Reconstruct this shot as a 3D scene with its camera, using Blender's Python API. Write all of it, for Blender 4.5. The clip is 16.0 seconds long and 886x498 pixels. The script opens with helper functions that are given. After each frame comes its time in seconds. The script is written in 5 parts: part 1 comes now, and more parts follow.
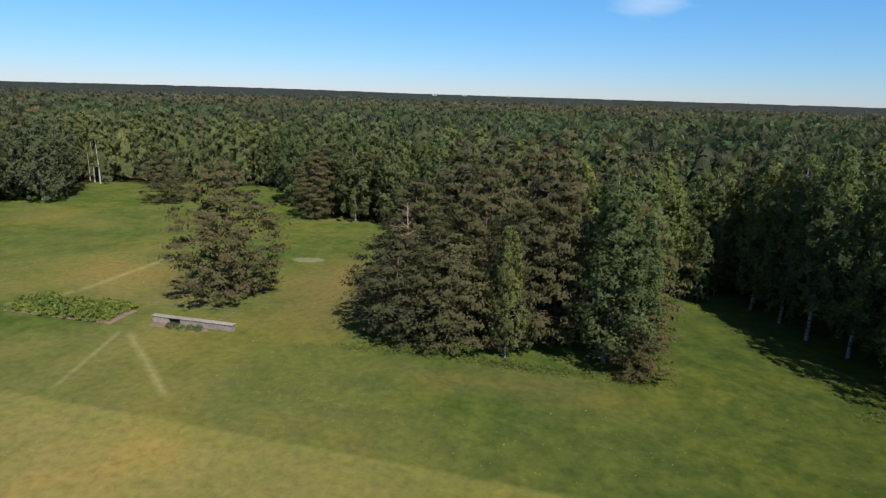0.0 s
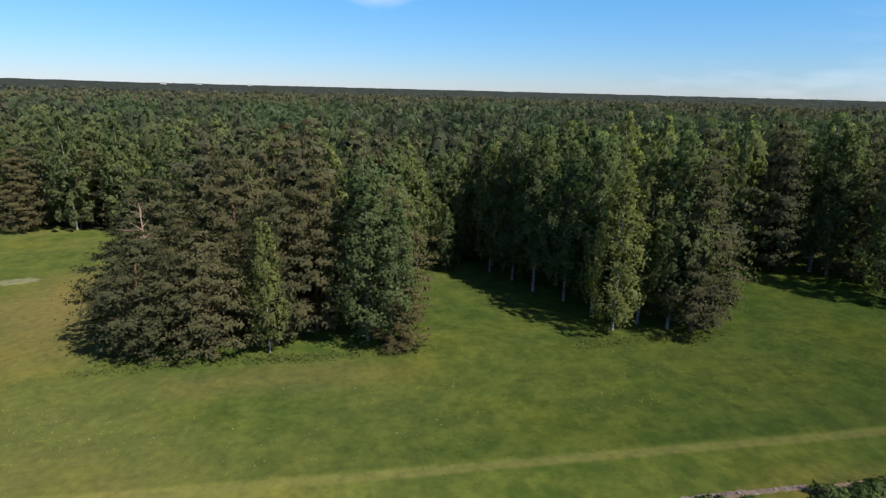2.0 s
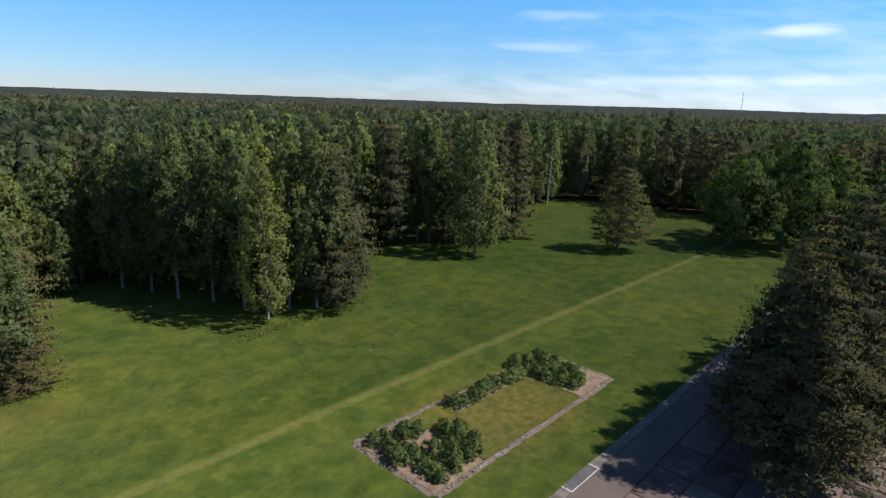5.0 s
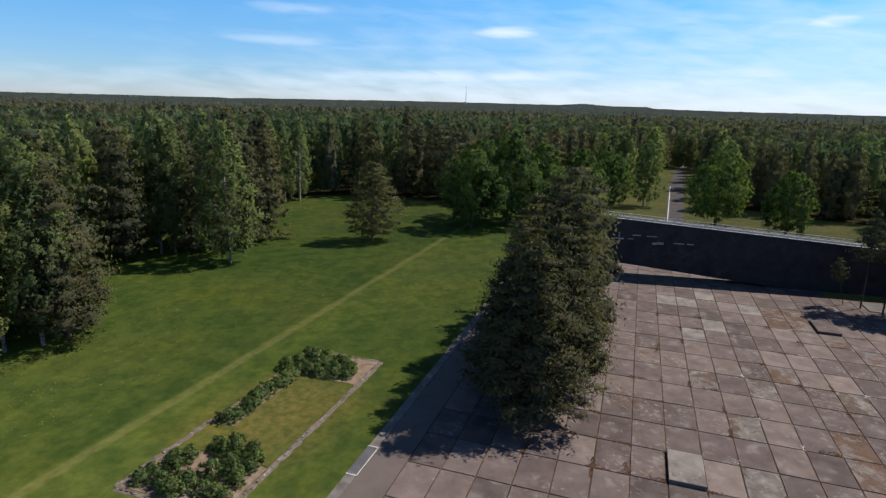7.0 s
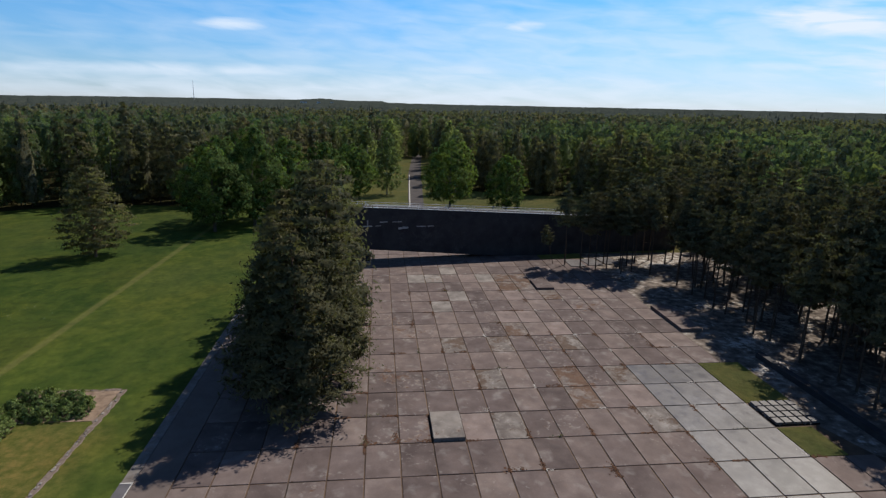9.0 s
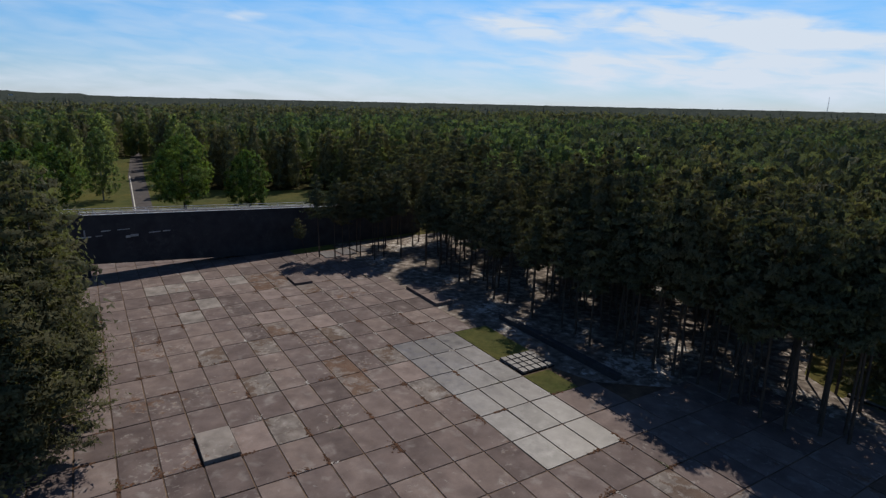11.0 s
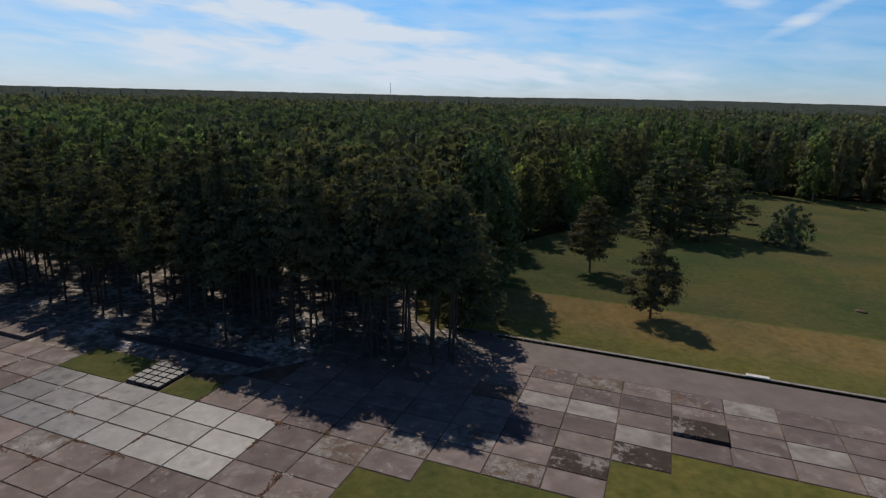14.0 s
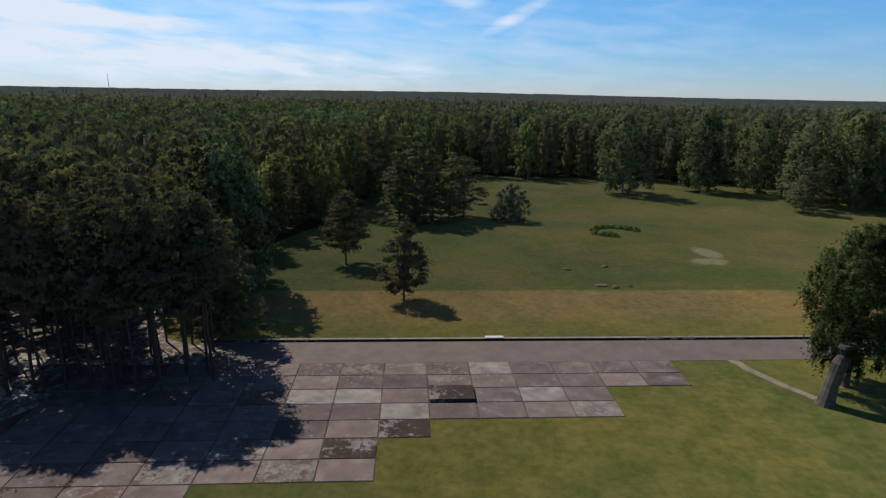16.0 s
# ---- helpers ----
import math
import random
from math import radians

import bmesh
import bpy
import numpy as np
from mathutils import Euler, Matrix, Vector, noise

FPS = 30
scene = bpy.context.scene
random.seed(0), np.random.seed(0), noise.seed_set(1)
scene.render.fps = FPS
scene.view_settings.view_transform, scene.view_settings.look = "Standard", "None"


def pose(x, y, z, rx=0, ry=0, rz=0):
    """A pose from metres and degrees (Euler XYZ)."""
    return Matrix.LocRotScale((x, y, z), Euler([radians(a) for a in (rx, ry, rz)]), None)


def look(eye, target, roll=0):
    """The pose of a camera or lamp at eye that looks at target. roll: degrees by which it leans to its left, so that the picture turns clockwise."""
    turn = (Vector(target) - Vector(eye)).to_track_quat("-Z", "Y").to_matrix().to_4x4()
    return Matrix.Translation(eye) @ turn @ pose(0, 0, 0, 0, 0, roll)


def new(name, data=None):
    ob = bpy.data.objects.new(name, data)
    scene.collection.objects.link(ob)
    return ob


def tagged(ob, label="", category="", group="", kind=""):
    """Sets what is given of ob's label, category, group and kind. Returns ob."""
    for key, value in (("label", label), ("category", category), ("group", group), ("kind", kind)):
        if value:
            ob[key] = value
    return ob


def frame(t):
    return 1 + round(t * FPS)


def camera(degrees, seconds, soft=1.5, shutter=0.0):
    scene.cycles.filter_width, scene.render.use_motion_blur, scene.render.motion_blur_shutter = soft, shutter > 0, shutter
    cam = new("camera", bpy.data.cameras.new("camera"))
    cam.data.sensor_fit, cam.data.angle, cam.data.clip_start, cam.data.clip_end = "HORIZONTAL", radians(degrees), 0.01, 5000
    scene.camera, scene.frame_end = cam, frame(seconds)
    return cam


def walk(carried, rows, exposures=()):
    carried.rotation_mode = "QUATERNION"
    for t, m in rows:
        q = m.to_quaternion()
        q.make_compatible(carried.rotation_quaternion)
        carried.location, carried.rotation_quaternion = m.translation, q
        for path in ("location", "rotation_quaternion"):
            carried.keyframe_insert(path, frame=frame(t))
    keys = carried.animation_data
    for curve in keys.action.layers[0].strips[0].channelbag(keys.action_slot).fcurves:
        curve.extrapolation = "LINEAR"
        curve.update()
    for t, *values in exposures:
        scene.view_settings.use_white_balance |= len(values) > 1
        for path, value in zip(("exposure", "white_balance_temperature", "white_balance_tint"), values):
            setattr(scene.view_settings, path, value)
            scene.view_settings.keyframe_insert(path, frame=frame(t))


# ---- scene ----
cam = camera(74.66, 16.0, soft=1.3)
PATH = [
    (0.0, pose(-41.631, 3.032, 29.088, 75.009, -1.655, 12.927)),
    (0.5, pose(-41.321, 2.970, 28.945, 74.792, -1.582, 6.771)),
    (1.0, pose(-41.108, 3.036, 28.880, 74.658, -1.525, 0.766)),
    (1.5, pose(-40.921, 2.823, 28.927, 74.569, -1.470, -5.200)),
    (2.0, pose(-40.745, 2.404, 28.934, 74.586, -1.396, -11.083)),
    (2.5, pose(-40.701, 2.008, 28.782, 74.687, -1.355, -17.042)),
    (3.0, pose(-40.917, 1.545, 28.505, 74.936, -1.425, -23.107)),
    (3.5, pose(-41.397, 1.009, 28.352, 75.229, -1.579, -29.138)),
    (4.0, pose(-42.266, 0.356, 28.357, 75.452, -1.807, -35.153)),
    (4.5, pose(-43.011, -0.019, 28.524, 75.568, -1.916, -41.012)),
    (5.0, pose(-43.549, -0.266, 28.769, 75.651, -1.947, -47.018)),
    (5.5, pose(-43.959, -0.435, 29.043, 75.704, -1.910, -53.096)),
    (6.0, pose(-44.300, -0.584, 29.297, 75.736, -1.820, -59.214)),
    (6.5, pose(-44.631, -0.785, 29.475, 75.748, -1.687, -65.356)),
    (7.0, pose(-45.010, -1.027, 29.572, 75.831, -1.541, -71.369)),
    (7.5, pose(-45.531, -1.281, 29.582, 75.932, -1.430, -77.432)),
    (8.0, pose(-45.774, -1.421, 29.530, 75.998, -1.301, -83.626)),
    (8.5, pose(-45.807, -1.478, 29.503, 75.953, -1.146, -89.800)),
    (9.0, pose(-45.785, -1.408, 29.393, 75.918, -1.104, -96.079)),
    (9.5, pose(-45.666, -1.229, 29.241, 75.872, -1.069, -102.264)),
    (10.0, pose(-45.408, -1.018, 29.099, 75.860, -1.080, -108.552)),
    (10.5, pose(-45.084, -0.792, 28.970, 75.851, -1.125, -114.907)),
    (11.0, pose(-44.751, -0.572, 28.865, 75.826, -1.198, -121.322)),
    (11.5, pose(-44.471, -0.389, 28.788, 75.752, -1.292, -127.797)),
    (12.0, pose(-44.267, -0.226, 28.820, 75.676, -1.394, -134.257)),
    (12.5, pose(-44.034, -0.215, 28.833, 75.547, -1.494, -140.536)),
    (13.0, pose(-43.900, -0.243, 28.855, 75.409, -1.513, -146.714)),
    (13.5, pose(-43.849, -0.244, 28.904, 75.263, -1.450, -152.950)),
    (14.0, pose(-43.917, -0.185, 28.975, 75.138, -1.374, -159.107)),
    (14.5, pose(-44.172, 0.097, 29.194, 74.975, -1.227, -165.332)),
    (15.0, pose(-44.540, 0.473, 29.508, 74.892, -1.093, -171.366)),
    (15.5, pose(-45.008, 0.887, 29.765, 74.852, -0.986, -177.342)),
    (16.0, pose(-45.388, 1.186, 29.947, 74.900, -1.004, -183.081)),
]
walk(cam, PATH, [(0.0, 0.15), (2.0, 0.27), (3.5, 0.36), (4.2, 0.38), (7.0, 0.27), (9.0, 0.09), (12.5, -0.24), (14.5, -0.2), (16.0, -0.02)])

# ---- light ----
SUN_AZ, SUN_EL = -48.0, 50.5
sun = new("sun", bpy.data.lights.new("sun", "SUN"))
sun.data.energy, sun.data.angle, sun.data.color = 5.0, radians(0.55), (1.0, 0.93, 0.82)
sun_dir = Vector((math.cos(radians(SUN_AZ)) * math.cos(radians(SUN_EL)), math.sin(radians(SUN_AZ)) * math.cos(radians(SUN_EL)), math.sin(radians(SUN_EL))))
sun.matrix_world = look(sun_dir * 400, (0, 0, 0))

world = bpy.data.worlds.new("world")
scene.world = world
world.use_nodes = True
wt = world.node_tree
wt.nodes.clear()
w_out = wt.nodes.new("ShaderNodeOutputWorld")
w_bg = wt.nodes.new("ShaderNodeBackground")
sky = wt.nodes.new("ShaderNodeTexSky")
sky.sky_type, sky.sun_disc = "NISHITA", False
sky.sun_elevation, sky.sun_rotation = radians(SUN_EL), radians(90 - SUN_AZ)
sky.air_density, sky.dust_density, sky.ozone_density, sky.altitude = 1.0, 0.0, 5.0, 400
w_bg.inputs["Strength"].default_value = 0.078
# the sky's own gradient, then thin high cloud: level streaks in the east, a broad ragged band in the south-east
w_co = wt.nodes.new("ShaderNodeTexCoord")
w_sep = wt.nodes.new("ShaderNodeSeparateXYZ")
w_grad = wt.nodes.new("ShaderNodeValToRGB")
for el, (p, c) in zip([w_grad.color_ramp.elements[0], w_grad.color_ramp.elements.new(0.16), w_grad.color_ramp.elements[-1]],
                      [(0.0, (0.80, 0.94, 1.32, 1)), (0.16, (0.71, 1.27, 1.60, 1)), (0.42, (0.95, 1.0, 1.04, 1))]):
    el.position, el.color = p, c
w_tint = wt.nodes.new("ShaderNodeMix")
w_tint.data_type, w_tint.blend_type = "RGBA", "MULTIPLY"
w_tint.inputs["Factor"].default_value = 1.0
wt.links.new(w_co.outputs["Generated"], w_sep.inputs[0])
wt.links.new(w_sep.outputs["Z"], w_grad.inputs["Fac"])
wt.links.new(sky.outputs["Color"], w_tint.inputs["A"])
wt.links.new(w_grad.outputs["Color"], w_tint.inputs["B"])


def w_math(op, a, b=0.0, clamp=False):
    n = wt.nodes.new("ShaderNodeMath")
    n.operation, n.use_clamp = op, clamp
    for k, value in enumerate((a, b)):
        if isinstance(value, (int, float)):
            n.inputs[k].default_value = value
        else:
            wt.links.new(value, n.inputs[k])
    return n.outputs[0]


w_az = w_math("MULTIPLY", w_math("ARCTAN2", w_sep.outputs["Y"], w_sep.outputs["X"]), 57.2958)
w_el = w_math("MULTIPLY", w_math("ARCSINE", w_sep.outputs["Z"]), 57.2958)
w_flat = wt.nodes.new("ShaderNodeCombineXYZ")
wt.links.new(w_math("MULTIPLY", w_az, 0.16), w_flat.inputs[0])
wt.links.new(w_math("ADD", w_math("MULTIPLY", w_el, 0.75), w_math("MULTIPLY", w_az, -0.05)), w_flat.inputs[1])
w_n = wt.nodes.new("ShaderNodeTexNoise")
w_n.inputs["Scale"].default_value, w_n.inputs["Detail"].default_value, w_n.inputs["Roughness"].default_value, w_n.inputs["Distortion"].default_value = 1.2, 5, 0.5, 0.4
wt.links.new(w_flat.outputs[0], w_n.inputs["Vector"])
w_rag = w_math("SUBTRACT", w_math("MULTIPLY", w_n.outputs["Fac"], 2.2), 1.3)
# high cloud: bearing, height, half length, half depth (all in degrees), slope, density
w_fac = 0.0
for bearing, height, along, deep, slope, dense in (
        (32.5, 7.8, 4.0, 0.5, 0.0, 0.35), (12.8, 6.4, 3.4, 0.55, 0.0, 0.9), (33.0, 5.05, 6.0, 0.45, 0.0, 0.35), (16.0, 2.4, 18.0, 0.75, -0.025, 0.75),
        (-8.0, 3.05, 8.0, 0.6, 0.0, 0.6), (-9.0, 7.3, 8.0, 0.5, 0.075, 0.5), (-13.5, 6.95, 2.6, 0.6, 0.0, 0.8), (-38.5, 6.9, 6.5, 1.5, 0.12, 1.4), (-29.5, 7.4, 4.0, 1.0, 0.15, 0.5),
        (-57.0, 6.2, 19.0, 1.9, 0.11, 1.6), (-62.0, 2.8, 34.0, 2.4, 0.03, 1.4), (-82.5, 7.2, 9.0, 0.7, -0.03, 0.6), (-99.0, 6.4, 3.6, 0.8, -0.5, 0.9), (-95.0, 8.4, 2.8, 1.0, 0.0, 0.8), (84.5, 8.1, 3.6, 1.1, 0.0, 0.4), (-45.0, 4.2, 75.0, 6.0, 0.0, 0.5), (-10.0, 1.0, 60.0, 2.4, 0.0, 0.7)):
    da = w_math("SUBTRACT", w_az, bearing)
    de = w_math("SUBTRACT", w_math("SUBTRACT", w_el, height), w_math("MULTIPLY", da, slope))
    out2 = w_math("ADD", w_math("POWER", w_math("DIVIDE", da, along * 1.35), 2.0), w_math("POWER", w_math("DIVIDE", de, deep * 1.5), 2.0))
    body = w_math("SUBTRACT", 1.0, out2, True)
    body = w_math("MULTIPLY", w_math("MULTIPLY", body, w_math("ADD", body, w_rag, True)), dense, True)
    w_fac = body if w_fac == 0.0 else w_math("MAXIMUM", w_fac, body)
w_mix = wt.nodes.new("ShaderNodeMix")
w_mix.data_type = "RGBA"
w_mix.inputs["B"].default_value = (9.4, 10.6, 12.2, 1)
wt.links.new(w_fac, w_mix.inputs["Factor"])
wt.links.new(w_tint.outputs["Result"], w_mix.inputs["A"])
wt.links.new(w_mix.outputs["Result"], w_bg.inputs["Color"])
wt.links.new(w_bg.outputs["Background"], w_out.inputs["Surface"])

rng = np.random.default_rng(7)


# ---- materials ----
def material(name, rough=0.8, spec=0.3):
    m = bpy.data.materials.new(name)
    m.use_nodes = True
    b = m.node_tree.nodes["Principled BSDF"]
    b.inputs["Roughness"].default_value = rough
    b.inputs["Specular IOR Level"].default_value = spec
    return m, m.node_tree, b


def node(t, kind, **values):
    n = t.nodes.new(kind)
    for k, v in values.items():
        n.inputs[k.replace("_", " ")].default_value = v
    return n


def coords(t, scale=(1, 1, 1), space="Object"):
    c = t.nodes.new("ShaderNodeTexCoord")
    m = t.nodes.new("ShaderNodeMapping")
    m.inputs["Scale"].default_value = scale
    t.links.new(c.outputs[space], m.inputs["Vector"])
    return m.outputs["Vector"]


def noise_tex(t, vec, scale, detail=4, rough=0.55, distortion=0.0):
    n = node(t, "ShaderNodeTexNoise", Scale=scale, Detail=detail, Roughness=rough, Distortion=distortion)
    t.links.new(vec, n.inputs["Vector"])
    return n.outputs["Fac"]


def ramp(t, fac, stops):
    r = t.nodes.new("ShaderNodeValToRGB")
    e = r.color_ramp.elements
    while len(e) < len(stops):
        e.new(0.5)
    for el, (p, c) in zip(e, stops):
        el.position = p
        el.color = (*c, 1) if len(c) == 3 else c
    t.links.new(fac, r.inputs["Fac"])
    return r.outputs["Color"]


def mix(t, fac, a, b, blend="MIX"):
    m = t.nodes.new("ShaderNodeMix")
    m.data_type, m.blend_type = "RGBA", blend
    for key, v in (("Factor", fac), ("A", a), ("B", b)):
        if isinstance(v, (int, float)):
            m.inputs[key].default_value = v
        elif isinstance(v, tuple):
            m.inputs[key].default_value = (*v, 1)
        else:
            t.links.new(v, m.inputs[key])
    return m.outputs["Result"]


def calc(t, op, a, b=0.0, clamp=False):
    m = t.nodes.new("ShaderNodeMath")
    m.operation, m.use_clamp = op, clamp
    for i, v in enumerate((a, b)):
        if isinstance(v, (int, float)):
            m.inputs[i].default_value = v
        else:
            t.links.new(v, m.inputs[i])
    return m.outputs[0]


def bump(t, b, height, strength, distance):
    n = node(t, "ShaderNodeBump", Strength=strength, Distance=distance)
    t.links.new(height, n.inputs["Height"])
    t.links.new(n.outputs["Normal"], b.inputs["Normal"])


def leaf_material(name, dark, mid, light, through_light=0.3, tones=None, stand=False, lace=5.0, open_share=0.47):
    """Sprays of needles or small leaves: fine gaps between them let light and sight through."""
    m, t, b = material(name, 0.75, 0.05)
    b.inputs["Diffuse Roughness"].default_value = 0.6
    g = t.nodes.new("ShaderNodeNewGeometry")
    o = t.nodes.new("ShaderNodeObjectInfo")
    c = ramp(t, g.outputs["Random Per Island"], [(0.0, dark), (0.55, mid), (1.0, light)])
    shade = ramp(t, o.outputs["Random"], tones or [(0.0, (0.76, 0.8, 0.84)), (0.5, (1.0, 1.0, 1.0)), (1.0, (1.25, 1.15, 1.0))])
    c = mix(t, 1.0, c, shade, "MULTIPLY")
    own = coords(t)
    c = mix(t, 1.0, c, ramp(t, noise_tex(t, own, 0.55, 3, 0.6), [(0.32, (0.8, 0.82, 0.84)), (0.68, (1.2, 1.16, 1.08))]), "MULTIPLY")
    if stand:
        wp = g.outputs["Position"]
        c = mix(t, 1.0, c, ramp(t, noise_tex(t, wp, 0.17, 2, 0.5), [(0.34, (0.76, 0.80, 0.82)), (0.5, (0.97, 1.0, 1.0)), (0.66, (1.10, 1.06, 1.0))]), "MULTIPLY")
        c = mix(t, 1.0, c, ramp(t, noise_tex(t, wp, 0.021, 3, 0.6), [(0.36, (0.82, 0.90, 0.92)), (0.64, (1.08, 1.03, 0.98))]), "MULTIPLY")
    t.links.new(c, b.inputs["Base Color"])
    tr = t.nodes.new("ShaderNodeBsdfTranslucent")
    c2 = mix(t, 1.0, c, (1.1, 1.25, 0.75), "MULTIPLY")
    t.links.new(c2, tr.inputs["Color"])
    ms = t.nodes.new("ShaderNodeMixShader")
    ms.inputs[0].default_value = through_light
    t.links.new(b.outputs[0], ms.inputs[1])
    t.links.new(tr.outputs[0], ms.inputs[2])
    gap = noise_tex(t, own, lace, 2, 0.6)
    gap = ramp(t, gap, [(open_share - 0.19, (0, 0, 0)), (open_share + 0.13, (1, 1, 1))])
    clear = t.nodes.new("ShaderNodeBsdfTransparent")
    lacy = t.nodes.new("ShaderNodeMixShader")
    t.links.new(gap, lacy.inputs[0])
    t.links.new(clear.outputs[0], lacy.inputs[1])
    t.links.new(ms.outputs[0], lacy.inputs[2])
    t.links.new(lacy.outputs[0], t.nodes["Material Output"].inputs["Surface"])
    return m


RUSTY = [(0.0, (0.70, 0.80, 0.80)), (0.35, (0.92, 1.0, 0.98)), (0.7, (1.06, 1.06, 1.02)), (1.0, (1.14, 1.06, 0.98))]
PINE = leaf_material("pine_needles", (0.136, 0.127, 0.072), (0.161, 0.146, 0.082), (0.192, 0.171, 0.096), 0.46, RUSTY, False, 15.0, 0.36)
SPRUCE = leaf_material("forest_needles", (0.119, 0.112, 0.070), (0.139, 0.129, 0.080), (0.161, 0.147, 0.090), 0.36, RUSTY, False, 11.0, 0.36)
GROVE = leaf_material("grove_needles", (0.090, 0.086, 0.056), (0.104, 0.098, 0.063), (0.120, 0.112, 0.071), 0.25, RUSTY, False, 13.0, 0.37)
BIRCH = leaf_material("birch_leaves", (0.150, 0.180, 0.082), (0.188, 0.222, 0.101), (0.240, 0.277, 0.129), 0.52, [(0.0, (0.74, 0.82, 0.84)), (0.5, (0.98, 1.0, 1.0)), (1.0, (1.24, 1.14, 0.96))], False, 8.0, 0.38)
CLUMP = leaf_material("clump_needles", (0.092, 0.089, 0.052), (0.108, 0.104, 0.060), (0.128, 0.121, 0.070), 0.28, [(0.0, (0.84, 0.87, 0.84)), (0.5, (1.0, 1.0, 0.97)), (1.0, (1.07, 1.02, 0.94))], False, 16.0, 0.27)
STAND_PINE = leaf_material("stand_needles", (0.114, 0.112, 0.073), (0.131, 0.126, 0.082), (0.148, 0.138, 0.091), 0.30, RUSTY, True, 3.6, 0.40)
STAND_BIRCH = leaf_material("stand_leaves", (0.113, 0.142, 0.072), (0.132, 0.164, 0.083), (0.155, 0.185, 0.094), 0.32, None, True, 3.6, 0.40)
WILLOW = leaf_material("weeping_leaves", (0.040, 0.062, 0.020), (0.062, 0.090, 0.028), (0.100, 0.130, 0.048), 0.2, None, False, 7.0)
HEATH_LEAF = leaf_material("heath_birch_leaves", (0.104, 0.128, 0.068), (0.128, 0.156, 0.083), (0.160, 0.190, 0.105), 0.3, None, False, 4.0, 0.40)
PALE_LEAF = leaf_material("willow_shrub_leaves", (0.11, 0.13, 0.085), (0.145, 0.165, 0.105), (0.22, 0.24, 0.16), 0.25, None, False, 6.0, 0.40)
HEDGE = leaf_material("hedge_leaves", (0.11, 0.155, 0.036), (0.17, 0.225, 0.055), (0.25, 0.31, 0.09), 0.25, None, False, 14.0, 0.42)
LINDEN = leaf_material("broad_leaves", (0.066, 0.104, 0.030), (0.115, 0.172, 0.050), (0.17, 0.238, 0.075), 0.36)
SHRUB = leaf_material("shrub_leaves", (0.072, 0.110, 0.038), (0.120, 0.172, 0.062), (0.19, 0.245, 0.100), 0.25, None, False, 14.0, 0.42)


def bark_material(name, dark, light, scale, patches=None):
    m, t, b = material(name, 0.9, 0.15)
    v = coords(t, (1, 1, 0.25))
    c = ramp(t, noise_tex(t, v, scale, 6, 0.65), [(0.3, dark), (0.7, light)])
    if patches:
        c = mix(t, ramp(t, noise_tex(t, coords(t, (1, 1, 2.5)), 2.2, 4, 0.7), [(0.5, (0, 0, 0)), (0.58, (1, 1, 1))]), c, patches)
    t.links.new(c, b.inputs["Base Color"])
    bump(t, b, noise_tex(t, v, scale * 2, 5, 0.6), 0.6, 0.03)
    return m


PINE_BARK = bark_material("pine_bark", (0.07, 0.05, 0.04), (0.24, 0.15, 0.10), 6)
GROVE_BARK = bark_material("grove_bark", (0.035, 0.028, 0.024), (0.11, 0.078, 0.06), 6)
BIRCH_BARK = bark_material("birch_bark", (0.22, 0.205, 0.19), (0.42, 0.40, 0.37), 5, (0.05, 0.045, 0.04))
OAK_BARK = bark_material("linden_bark", (0.05, 0.042, 0.035), (0.15, 0.125, 0.10), 7)
PALE_TWIG = bark_material("pale_twigs", (0.3, 0.29, 0.27), (0.55, 0.53, 0.5), 5)
DEAD_BARK = bark_material("dead_wood", (0.26, 0.16, 0.12), (0.46, 0.33, 0.27), 6)


